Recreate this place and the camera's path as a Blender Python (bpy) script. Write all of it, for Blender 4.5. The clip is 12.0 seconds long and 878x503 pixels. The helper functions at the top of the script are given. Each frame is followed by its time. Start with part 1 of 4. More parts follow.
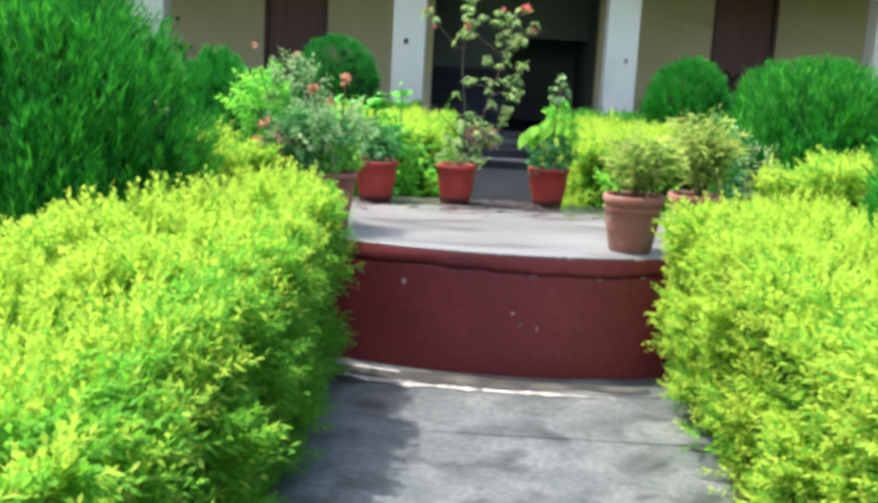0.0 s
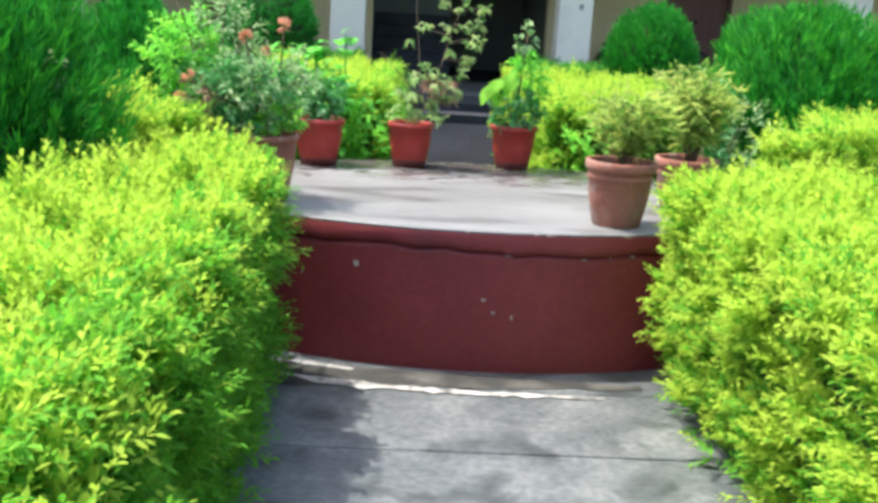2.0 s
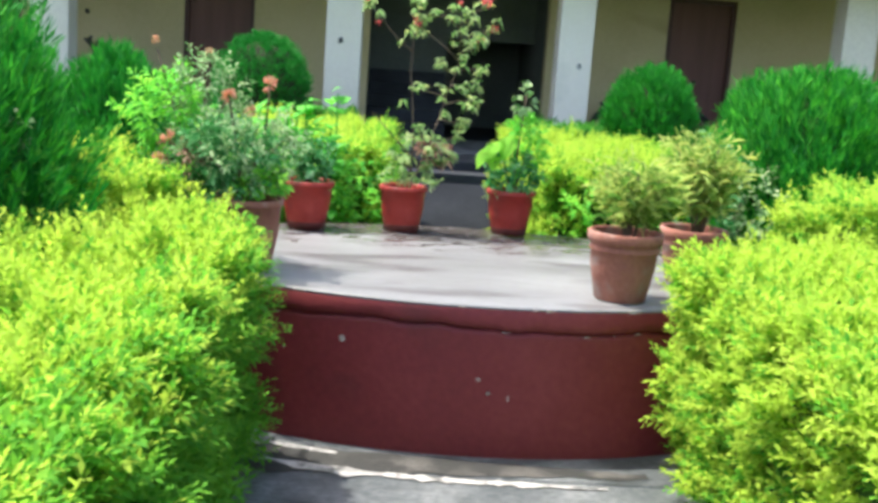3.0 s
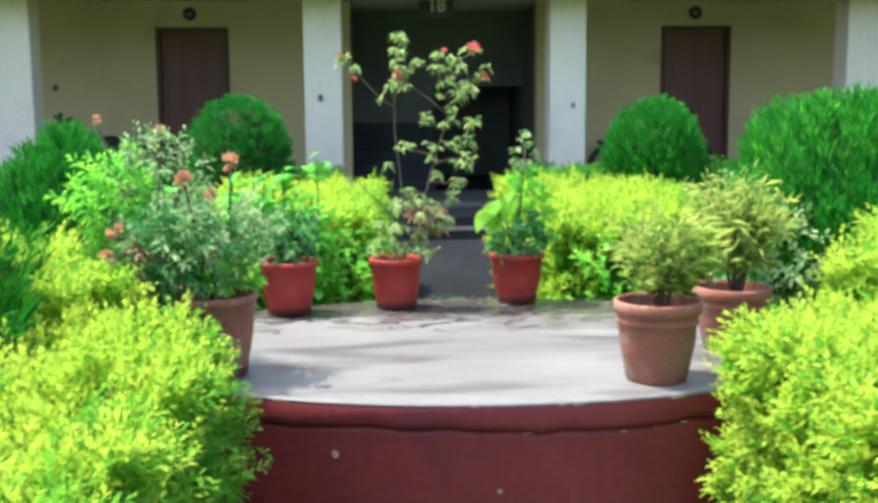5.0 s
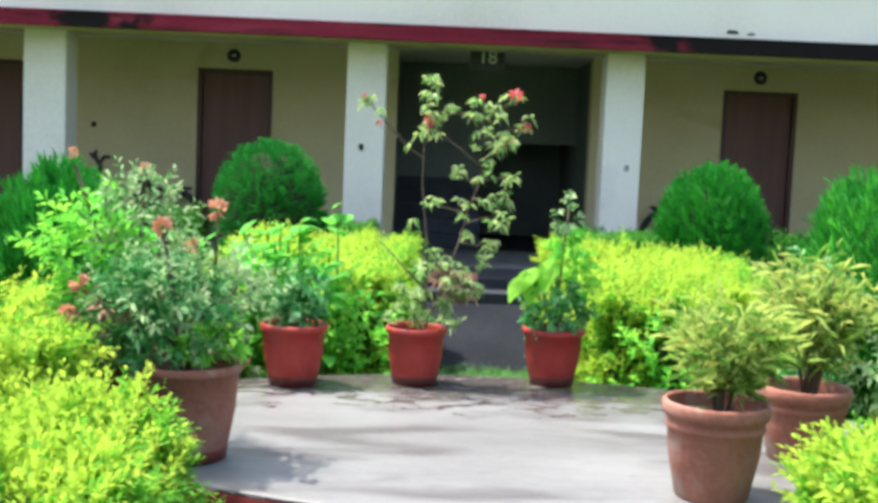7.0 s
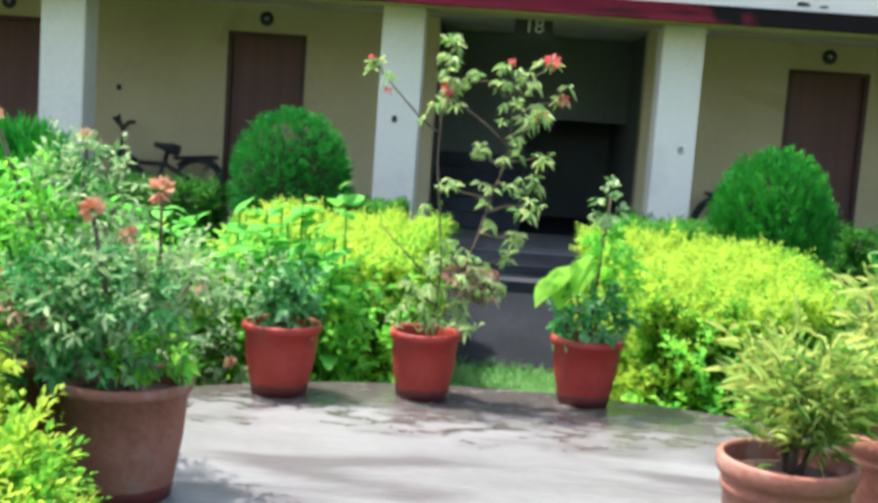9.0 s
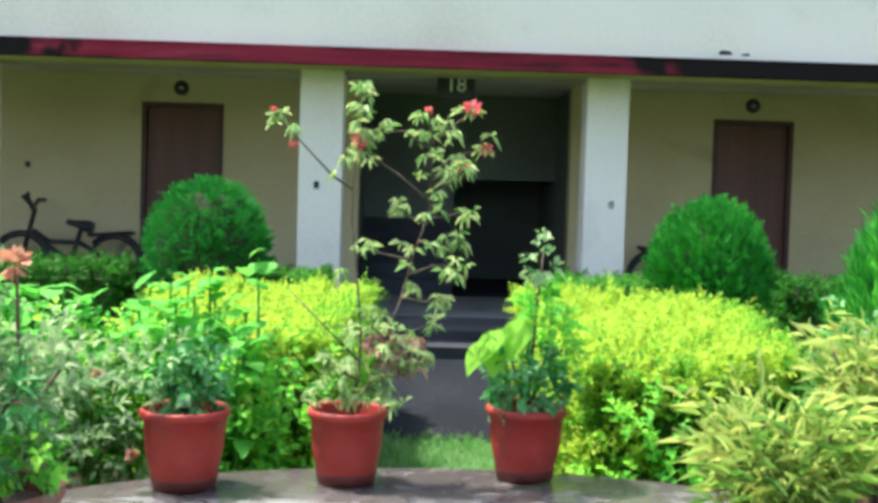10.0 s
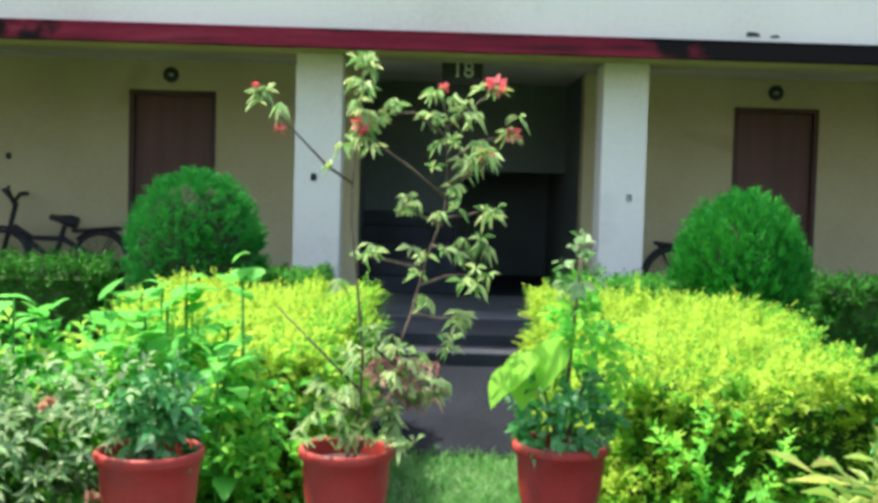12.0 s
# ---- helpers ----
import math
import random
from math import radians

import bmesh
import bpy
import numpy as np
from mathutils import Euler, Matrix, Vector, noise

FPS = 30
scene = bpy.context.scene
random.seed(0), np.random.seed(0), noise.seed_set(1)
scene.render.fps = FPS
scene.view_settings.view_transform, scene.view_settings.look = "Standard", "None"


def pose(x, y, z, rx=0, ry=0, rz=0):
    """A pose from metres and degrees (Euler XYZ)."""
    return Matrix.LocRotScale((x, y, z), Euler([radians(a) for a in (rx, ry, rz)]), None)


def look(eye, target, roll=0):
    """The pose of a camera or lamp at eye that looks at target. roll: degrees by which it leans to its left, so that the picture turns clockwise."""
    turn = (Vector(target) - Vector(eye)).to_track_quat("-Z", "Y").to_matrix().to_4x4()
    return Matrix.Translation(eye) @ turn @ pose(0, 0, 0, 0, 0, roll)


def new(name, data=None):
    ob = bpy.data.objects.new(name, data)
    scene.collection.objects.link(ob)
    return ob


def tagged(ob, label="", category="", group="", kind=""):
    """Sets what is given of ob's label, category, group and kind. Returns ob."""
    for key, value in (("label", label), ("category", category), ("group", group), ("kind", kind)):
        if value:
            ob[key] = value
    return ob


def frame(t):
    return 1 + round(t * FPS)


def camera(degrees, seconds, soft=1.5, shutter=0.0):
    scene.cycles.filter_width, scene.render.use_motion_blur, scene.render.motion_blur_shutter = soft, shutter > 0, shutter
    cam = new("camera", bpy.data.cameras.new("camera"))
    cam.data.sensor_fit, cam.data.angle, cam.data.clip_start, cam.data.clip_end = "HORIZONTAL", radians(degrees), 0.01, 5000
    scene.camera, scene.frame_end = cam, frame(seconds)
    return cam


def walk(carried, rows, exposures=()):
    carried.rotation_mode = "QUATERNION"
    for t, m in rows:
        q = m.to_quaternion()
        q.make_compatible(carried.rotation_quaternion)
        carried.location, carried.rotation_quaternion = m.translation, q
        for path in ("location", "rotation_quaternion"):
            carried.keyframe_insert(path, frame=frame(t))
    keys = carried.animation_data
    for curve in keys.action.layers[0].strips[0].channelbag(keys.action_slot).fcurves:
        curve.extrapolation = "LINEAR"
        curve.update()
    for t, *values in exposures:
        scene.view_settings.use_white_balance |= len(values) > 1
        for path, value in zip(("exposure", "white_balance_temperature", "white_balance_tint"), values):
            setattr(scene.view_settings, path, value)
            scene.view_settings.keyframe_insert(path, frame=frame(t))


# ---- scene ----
cam = camera(44.8, 12.0, soft=3.6)
PATH = [
    (0, (-0.014, -0.95, 1.666), (-0.038, 1.016, 1.3), 3.1),
    (0.5, (-0.015, -0.743, 1.655), (-0.025, 1.215, 1.248), 3.5),
    (1, (-0.099, -0.532, 1.639), (-0.128, 1.416, 1.189), 5.6),
    (1.5, (-0.12, -0.361, 1.665), (-0.117, 1.59, 1.225), 5.0),
    (2, (-0.128, -0.12, 1.633), (-0.028, 1.826, 1.18), 3.4),
    (2.5, (-0.135, 0.031, 1.646), (-0.015, 1.978, 1.202), 3.6),
    (3, (-0.114, 0.197, 1.654), (-0.007, 2.163, 1.3), 4.1),
    (5, (-0.079, 0.89, 1.7), (0.026, 2.869, 1.428), -0.4),
    (5.5, (-0.043, 1.041, 1.712), (0.042, 3.026, 1.483), 0.5),
    (6, (-0.012, 1.199, 1.683), (0.026, 3.188, 1.477), 0.5),
    (6.5, (0.007, 1.329, 1.686), (0.038, 3.321, 1.518), 2.1),
    (8.5, (0.163, 2.128, 1.635), (0.142, 4.118, 1.444), 2.5),
    (9, (0.167, 2.245, 1.69), (0.094, 4.231, 1.469), 4.1),
    (9.5, (0.206, 2.46, 1.671), (0.177, 4.448, 1.455), 1.2),
    (10, (0.214, 2.616, 1.65), (0.256, 4.614, 1.56), 1.7),
    (10.5, (0.202, 2.746, 1.659), (0.221, 4.745, 1.602), 3.4),
    (11, (0.187, 2.934, 1.635), (0.164, 4.933, 1.571), 3.6),
    (11.5, (0.159, 3.107, 1.665), (0.16, 5.104, 1.566), 3.8),
    (12, (0.176, 3.258, 1.662), (0.218, 5.255, 1.557), 1.6),
]
walk(cam, [(t, look(eye, target, roll)) for t, eye, target, roll in PATH], [(0, 1.57), (3, 1.61), (6, 1.66), (8.5, 1.67), (10.5, 1.71), (12, 1.63)])

# ---- light ----
SUN_AZ, SUN_EL = radians(-69), radians(67)
world = bpy.data.worlds.new("sky")
scene.world = world
world.use_nodes = True
_wt = world.node_tree
_sky = _wt.nodes.new("ShaderNodeTexSky")
_sky.sky_type, _sky.sun_disc = "NISHITA", False
_sky.sun_elevation, _sky.sun_rotation = SUN_EL, SUN_AZ
_sky.air_density, _sky.dust_density, _sky.ozone_density = 1.0, 3.0, 0.4
_bg = _wt.nodes["Background"]
_bg.inputs["Strength"].default_value = 0.15
_wt.links.new(_sky.outputs[0], _bg.inputs[0])
sun = new("sun", bpy.data.lights.new("sun", "SUN"))
sun.data.energy, sun.data.angle, sun.data.color = 2.75, radians(0.6), (1.0, 0.95, 0.86)
_toward = Vector((math.sin(SUN_AZ) * math.cos(SUN_EL), math.cos(SUN_AZ) * math.cos(SUN_EL), math.sin(SUN_EL)))
sun.matrix_world = look(_toward * 30, (0, 0, 0))


# ---- materials ----
def material(name):
    m = bpy.data.materials.new(name)
    m.use_nodes = True
    return m, m.node_tree.nodes, m.node_tree.links, m.node_tree.nodes["Principled BSDF"]


def ramp_node(nodes, stops):
    r = nodes.new("ShaderNodeValToRGB")
    while len(r.color_ramp.elements) < len(stops):
        r.color_ramp.elements.new(0.5)
    for e, (p, c) in zip(r.color_ramp.elements, stops):
        e.position, e.color = p, (*c, 1)
    return r


def surface(name, dark, mid, light, coarse=1.5, fine=40.0, rough=0.8, bump=0.25, stain=None, stain_at=0.62, metal=0.0, grain_mix=0.3, stretch=(1, 1, 1), spec=0.4):
    """A weathered solid surface: broad tone changes, fine grain, stains with soft outlines, and a little relief."""
    m, n, l, b = material(name)
    co = n.new("ShaderNodeTexCoord")
    mp = n.new("ShaderNodeMapping")
    mp.inputs["Scale"].default_value = stretch
    l.new(co.outputs["Object"], mp.inputs["Vector"])
    big, small = n.new("ShaderNodeTexNoise"), n.new("ShaderNodeTexNoise")
    big.inputs["Scale"].default_value, big.inputs["Detail"].default_value = coarse, 6
    small.inputs["Scale"].default_value, small.inputs["Detail"].default_value = fine, 4
    for t in (big, small):
        l.new(mp.outputs[0], t.inputs["Vector"])
    mixv = n.new("ShaderNodeMix")
    mixv.inputs[0].default_value = grain_mix
    l.new(big.outputs[0], mixv.inputs[2])
    l.new(small.outputs[0], mixv.inputs[3])
    r = ramp_node(n, [(0.3, dark), (0.5, mid), (0.7, light)])
    l.new(mixv.outputs[0], r.inputs[0])
    colour = r.outputs[0]
    if stain:
        blot = n.new("ShaderNodeTexNoise")
        blot.inputs["Scale"].default_value, blot.inputs["Detail"].default_value, blot.inputs["Distortion"].default_value = coarse * 1.3, 7, 0.4
        off = n.new("ShaderNodeMapping")
        off.inputs["Location"].default_value = (7.3, 2.1, 5.7)
        l.new(mp.outputs[0], off.inputs["Vector"])
        l.new(off.outputs[0], blot.inputs["Vector"])
        cut = ramp_node(n, [(stain_at - 0.07, (0, 0, 0)), (stain_at + 0.07, (1, 1, 1))])
        l.new(blot.outputs[0], cut.inputs[0])
        mc = n.new("ShaderNodeMix")
        mc.data_type = "RGBA"
        l.new(cut.outputs[0], mc.inputs[0])
        l.new(colour, mc.inputs[6])
        mc.inputs[7].default_value = (*stain, 1)
        colour = mc.outputs[2]
    l.new(colour, b.inputs["Base Color"])
    b.inputs["Roughness"].default_value, b.inputs["Metallic"].default_value, b.inputs["Specular IOR Level"].default_value = rough, metal, spec
    if bump:
        bp = n.new("ShaderNodeBump")
        bp.inputs["Strength"].default_value, bp.inputs["Distance"].default_value = bump, 0.01
        l.new(small.outputs[0], bp.inputs["Height"])
        l.new(bp.outputs[0], b.inputs["Normal"])
    return m


def leaf_material(name, colours, translucent=0.35, rough=0.6, patch=2.5, vary=0.5):
    """Leaves: each one takes its own tone, drifting in patches over the plant, and lets some light through."""
    m, n, l, b = material(name)
    geo, co, noi = n.new("ShaderNodeNewGeometry"), n.new("ShaderNodeTexCoord"), n.new("ShaderNodeTexNoise")
    noi.inputs["Scale"].default_value, noi.inputs["Detail"].default_value = patch, 3
    l.new(co.outputs["Object"], noi.inputs["Vector"])
    mixv = n.new("ShaderNodeMix")
    mixv.inputs[0].default_value = vary
    l.new(noi.outputs[0], mixv.inputs[2])
    l.new(geo.outputs["Random Per Island"], mixv.inputs[3])
    r = ramp_node(n, [(0.15 + 0.7 * i / max(1, len(colours) - 1), c) for i, c in enumerate(colours)])
    l.new(mixv.outputs[0], r.inputs[0])
    l.new(r.outputs[0], b.inputs["Base Color"])
    b.inputs["Roughness"].default_value, b.inputs["Specular IOR Level"].default_value = rough, 0.25
    tr = n.new("ShaderNodeBsdfTranslucent")
    l.new(r.outputs[0], tr.inputs["Color"])
    mx = n.new("ShaderNodeMixShader")
    mx.inputs[0].default_value = translucent
    l.new(b.outputs[0], mx.inputs[1])
    l.new(tr.outputs[0], mx.inputs[2])
    l.new(mx.outputs[0], n["Material Output"].inputs["Surface"])
    return m


M_CONC = surface("path_concrete", (0.042, 0.052, 0.056), (0.115, 0.128, 0.133), (0.215, 0.225, 0.228), 3.4, 30, 0.42, 0.55, (0.05, 0.058, 0.06), 0.6, grain_mix=0.45)
M_WASH = surface("cement_wash", (0.03, 0.032, 0.03), (0.075, 0.072, 0.066), (0.14, 0.132, 0.12), 4.0, 50, 0.6, 0.5, (0.035, 0.036, 0.034), 0.5)
M_LIME = surface("lime_crust", (0.2, 0.2, 0.19), (0.4, 0.39, 0.37), (0.52, 0.51, 0.49), 9.0, 60, 0.8, 0.5, (0.12, 0.12, 0.115), 0.58)
# Stain tone covers real stains and soft shadow streaks painted across the top.
M_TOP = surface("platform_plaster", (0.13, 0.132, 0.128), (0.178, 0.178, 0.178), (0.24, 0.24, 0.245), 2.2, 38, 0.42, 0.22, (0.095, 0.088, 0.088), 0.55, stretch=(0.5, 1.5, 1))
M_RED = surface("red_oxide_paint", (0.14, 0.016, 0.018), (0.195, 0.025, 0.027), (0.245, 0.042, 0.042), 1.2, 30, 0.6, 0.25, (0.1, 0.02, 0.02), 0.68)
M_POT_RED = surface("red_painted_pot", (0.27, 0.025, 0.018), (0.36, 0.035, 0.025), (0.42, 0.06, 0.045), 6, 60, 0.5, 0.12, (0.2, 0.035, 0.03), 0.66)
M_POT_CLAY = surface("weathered_terracotta", (0.2, 0.072, 0.048), (0.3, 0.115, 0.078), (0.38, 0.17, 0.125), 5, 50, 0.85, 0.3, (0.32, 0.21, 0.17), 0.6)
M_SOIL = surface("soil", (0.03, 0.018, 0.012), (0.06, 0.036, 0.025), (0.1, 0.06, 0.04), 8, 60, 0.95, 0.8)
M_GRASS = surface("lawn_ground", (0.035, 0.055, 0.016), (0.06, 0.095, 0.028), (0.09, 0.13, 0.045), 1.5, 40, 0.9, 0.8, (0.1, 0.08, 0.05), 0.66)
M_CREAM = surface("cream_wall_paint", (0.48, 0.4, 0.22), (0.56, 0.47, 0.27), (0.6, 0.51, 0.31), 0.8, 25, 0.8, 0.1, (0.42, 0.34, 0.18), 0.7)
M_WHITE = surface("white_wall_paint", (0.66, 0.6, 0.5), (0.78, 0.72, 0.61), (0.83, 0.77, 0.67), 0.7, 25, 0.8, 0.1, (0.56, 0.53, 0.45), 0.68)
M_BAND = surface("maroon_band_paint", (0.11, 0.012, 0.02), (0.2, 0.02, 0.036), (0.3, 0.045, 0.065), 1.2, 24, 0.9, 0.2, (0.05, 0.015, 0.018), 0.62, stretch=(0.6, 1, 7), spec=0.08)
M_DOOR = surface("brown_door_paint", (0.1, 0.04, 0.03), (0.13, 0.052, 0.04), (0.16, 0.068, 0.052), 1.5, 30, 0.5, 0.1, stretch=(6, 6, 0.5))
M_FRAME = surface("dark_brown_frame", (0.05, 0.02, 0.016), (0.075, 0.03, 0.024), (0.1, 0.042, 0.033), 2, 30, 0.5, 0.1)
M_DARK = surface("dim_corridor_wall", (0.085, 0.1, 0.092), (0.12, 0.138, 0.128), (0.16, 0.178, 0.165), 0.8, 20, 0.8, 0.1)
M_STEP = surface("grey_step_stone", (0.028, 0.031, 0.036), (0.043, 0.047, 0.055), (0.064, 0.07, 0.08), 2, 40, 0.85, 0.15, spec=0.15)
M_VERANDA = surface("worn_veranda_cement", (0.1, 0.1, 0.1), (0.15, 0.15, 0.15), (0.2, 0.2, 0.195), 1.5, 35, 0.7, 0.2, (0.08, 0.08, 0.08), 0.62)
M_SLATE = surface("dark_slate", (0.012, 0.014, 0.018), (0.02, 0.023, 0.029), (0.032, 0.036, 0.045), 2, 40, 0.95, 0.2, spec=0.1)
M_FLAKE = surface("bare_plaster", (0.34, 0.27, 0.24), (0.48, 0.4, 0.36), (0.58, 0.5, 0.46), 20, 90, 0.9, 0.3)
M_DAMP = surface("damp_dark_clay", (0.07, 0.014, 0.011), (0.11, 0.02, 0.016), (0.15, 0.028, 0.022), 14, 60, 0.5, 0.2)
M_BLACK = surface("black_metal", (0.012, 0.012, 0.013), (0.02, 0.02, 0.022), (0.035, 0.033, 0.032), 6, 60, 0.45, 0.1)
M_LETTER = surface("white_letter_paint", (0.6, 0.6, 0.6), (0.72, 0.72, 0.72), (0.8, 0.8, 0.8), 4, 30, 0.7, 0.0)
M_BARK = surface("grey_brown_bark", (0.07, 0.05, 0.035), (0.12, 0.09, 0.06), (0.18, 0.14, 0.1), 9, 80, 0.9, 0.6, stretch=(3, 3, 0.6))
M_HEDGE_CORE = surface("hedge_gap_filler", (0.02, 0.05, 0.008), (0.04, 0.1, 0.014), (0.07, 0.16, 0.02), 9, 60, 0.95, 1.0)
M_CORE = surface("bush_gap_filler", (0.012, 0.02, 0.006), (0.02, 0.035, 0.01), (0.035, 0.06, 0.015), 9, 60, 0.95, 1.0)


def damp(m, y0, y1):
    """Adds mottled wet stains to a pale floor towards its far rim, where the pots are watered."""
    n, l = m.node_tree.nodes, m.node_tree.links
    b = n["Principled BSDF"]
    old = b.inputs["Base Color"].links[0].from_socket
    co, sep, mp = n.new("ShaderNodeTexCoord"), n.new("ShaderNodeSeparateXYZ"), n.new("ShaderNodeMapping")
    l.new(co.outputs["Object"], sep.inputs[0])
    l.new(co.outputs["Object"], mp.inputs["Vector"])
    mp.inputs["Scale"].default_value = (1.0, 1.9, 1.0)
    noi = n.new("ShaderNodeTexNoise")
    noi.inputs["Scale"].default_value, noi.inputs["Detail"].default_value, noi.inputs["Roughness"].default_value, noi.inputs["Distortion"].default_value = 6.5, 8, 0.66, 0.4
    l.new(mp.outputs[0], noi.inputs["Vector"])
    near = n.new("ShaderNodeMapRange")
    near.inputs["From Min"].default_value, near.inputs["From Max"].default_value = y0, y1
    near.inputs["To Min"].default_value, near.inputs["To Max"].default_value = 0.0, 0.29
    l.new(sep.outputs["Y"], near.inputs["Value"])
    add = n.new("ShaderNodeMath")
    l.new(noi.outputs[0], add.inputs[0])
    l.new(near.outputs[0], add.inputs[1])
    cut = ramp_node(n, [(0.62, (0, 0, 0)), (0.74, (1, 1, 1))])
    l.new(add.outputs[0], cut.inputs[0])
    mc = n.new("ShaderNodeMix")
    mc.data_type = "RGBA"
    l.new(cut.outputs[0], mc.inputs[0])
    l.new(old, mc.inputs[6])
    mc.inputs[7].default_value = (0.088, 0.078, 0.074, 1)
    l.new(mc.outputs[2], b.inputs["Base Color"])
    rough = n.new("ShaderNodeMapRange")
    rough.inputs["To Min"].default_value, rough.inputs["To Max"].default_value = 0.45, 0.2
    l.new(cut.outputs[0], rough.inputs["Value"])
    l.new(rough.outputs[0], b.inputs["Roughness"])


damp(M_TOP, 5.5, 6.3)


def blackened(m, spans):
    """Adds black mould to the eave band over stretches of its length, with ragged ends."""
    n, l = m.node_tree.nodes, m.node_tree.links
    b = n["Principled BSDF"]
    co, sep, noi = n.new("ShaderNodeTexCoord"), n.new("ShaderNodeSeparateXYZ"), n.new("ShaderNodeTexNoise")
    l.new(co.outputs["Object"], sep.inputs[0])
    l.new(co.outputs["Object"], noi.inputs["Vector"])
    noi.inputs["Scale"].default_value, noi.inputs["Detail"].default_value = 3.0, 8
    for centre, half in spans:
        old = b.inputs["Base Color"].links[0].from_socket
        off, far, add, cut, mc = n.new("ShaderNodeMath"), n.new("ShaderNodeMath"), n.new("ShaderNodeMath"), n.new("ShaderNodeMapRange"), n.new("ShaderNodeMix")
        off.operation, off.inputs[1].default_value = "SUBTRACT", centre
        far.operation = "ABSOLUTE"
        add.operation, add.inputs[1].default_value = "MULTIPLY_ADD", 2.6
        l.new(sep.outputs["X"], off.inputs[0])
        l.new(off.outputs[0], far.inputs[0])
        l.new(noi.outputs[0], add.inputs[0])
        l.new(far.outputs[0], add.inputs[2])
        cut.inputs["From Min"].default_value, cut.inputs["From Max"].default_value = half + 1.5, half + 1.15
        l.new(add.outputs[0], cut.inputs["Value"])
        mc.data_type = "RGBA"
        l.new(cut.outputs[0], mc.inputs[0])
        l.new(old, mc.inputs[6])
        mc.inputs[7].default_value = (0.014, 0.011, 0.011, 1)
        l.new(mc.outputs[2], b.inputs["Base Color"])


blackened(M_BAND, ((5.3, 3.1), (-3.3, 0.12), (-9.0, 1.2)))
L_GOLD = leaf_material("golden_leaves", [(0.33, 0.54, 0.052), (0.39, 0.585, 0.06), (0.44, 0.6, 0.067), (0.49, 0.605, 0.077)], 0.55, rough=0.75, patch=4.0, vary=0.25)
# Shade tone of the golden leaves, painted greener and darker.
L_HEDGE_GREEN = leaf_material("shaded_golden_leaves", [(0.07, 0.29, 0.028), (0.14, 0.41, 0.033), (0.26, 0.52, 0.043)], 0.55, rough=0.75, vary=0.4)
L_GREEN = leaf_material("green_hedge_leaves", [(0.03, 0.2, 0.025), (0.075, 0.34, 0.035), (0.2, 0.5, 0.045)], 0.42)
L_CYPRESS = leaf_material("cypress_sprays", [(0.008, 0.11, 0.016), (0.022, 0.28, 0.026), (0.14, 0.62, 0.045)], 0.24, vary=0.5)
L_DEEP_CYPRESS = leaf_material("deep_cypress_sprays", [(0.009, 0.14, 0.016), (0.02, 0.26, 0.026), (0.065, 0.44, 0.036)], 0.2, vary=0.6)
L_BALL = leaf_material("dark_topiary_leaves", [(0.01, 0.15, 0.02), (0.02, 0.24, 0.03), (0.05, 0.36, 0.05)], 0.3)
L_LOW = leaf_material("low_hedge_leaves", [(0.015, 0.1, 0.01), (0.03, 0.19, 0.015), (0.07, 0.3, 0.02)], 0.3)
L_FRESH = leaf_material("fresh_green_leaves", [(0.09, 0.46, 0.06), (0.2, 0.62, 0.07), (0.38, 0.74, 0.08)], 0.55)
L_BROAD = leaf_material("broad_leaves", [(0.07, 0.4, 0.06), (0.14, 0.54, 0.08), (0.32, 0.66, 0.09), (0.6, 0.7, 0.1)], 0.5, patch=6.0, vary=0.6)
L_PALE = leaf_material("pale_variegated_leaves", [(0.055, 0.19, 0.045), (0.16, 0.33, 0.11), (0.4, 0.52, 0.27), (0.14, 0.36, 0.08)], 0.33)
L_DEEP = leaf_material("deep_green_leaves", [(0.02, 0.15, 0.03), (0.06, 0.3, 0.07), (0.3, 0.5, 0.26)], 0.3)
L_REED = leaf_material("narrow_yellow_green_leaves", [(0.08, 0.24, 0.04), (0.24, 0.42, 0.07), (0.48, 0.6, 0.17), (0.58, 0.6, 0.15)], 0.42, vary=0.6)
L_JAT = leaf_material("pale_lobed_leaves", [(0.1, 0.26, 0.06), (0.21, 0.39, 0.11), (0.42, 0.55, 0.24), (0.36, 0.44, 0.13)], 0.35, vary=0.65)
L_RUST = leaf_material("reddish_leaves", [(0.22, 0.06, 0.07), (0.34, 0.2, 0.14), (0.4, 0.36, 0.2)], 0.3)
L_LIME = leaf_material("lime_green_leaves", [(0.2, 0.6, 0.05), (0.34, 0.7, 0.06), (0.45, 0.74, 0.07)], 0.5)
L_GRASS = leaf_material("grass_blades", [(0.1, 0.36, 0.08), (0.26, 0.56, 0.18), (0.5, 0.68, 0.42)], 0.4)
F_RED = leaf_material("coral_red_petals", [(0.62, 0.06, 0.06), (0.74, 0.13, 0.13), (0.8, 0.25, 0.24)], 0.3)
F_PINK = leaf_material("salmon_pink_petals", [(0.6, 0.2, 0.12), (0.66, 0.34, 0.22), (0.5, 0.36, 0.22)], 0.3)


# ---- mesh helpers ----
def mesh_object(name, bm, mat, parent=None, label=""):
    me = bpy.data.meshes.new(name)
    bm.normal_update()
    bm.to_mesh(me)
    bm.free()
    me.materials.append(mat)
    ob = new(name, me)
    if parent:
        ob.parent = parent
    if label:
        ob["label"] = label
    return ob


def part(name, bm, mat, parent, label=""):
    return mesh_object(name, bm, mat, parent, label)


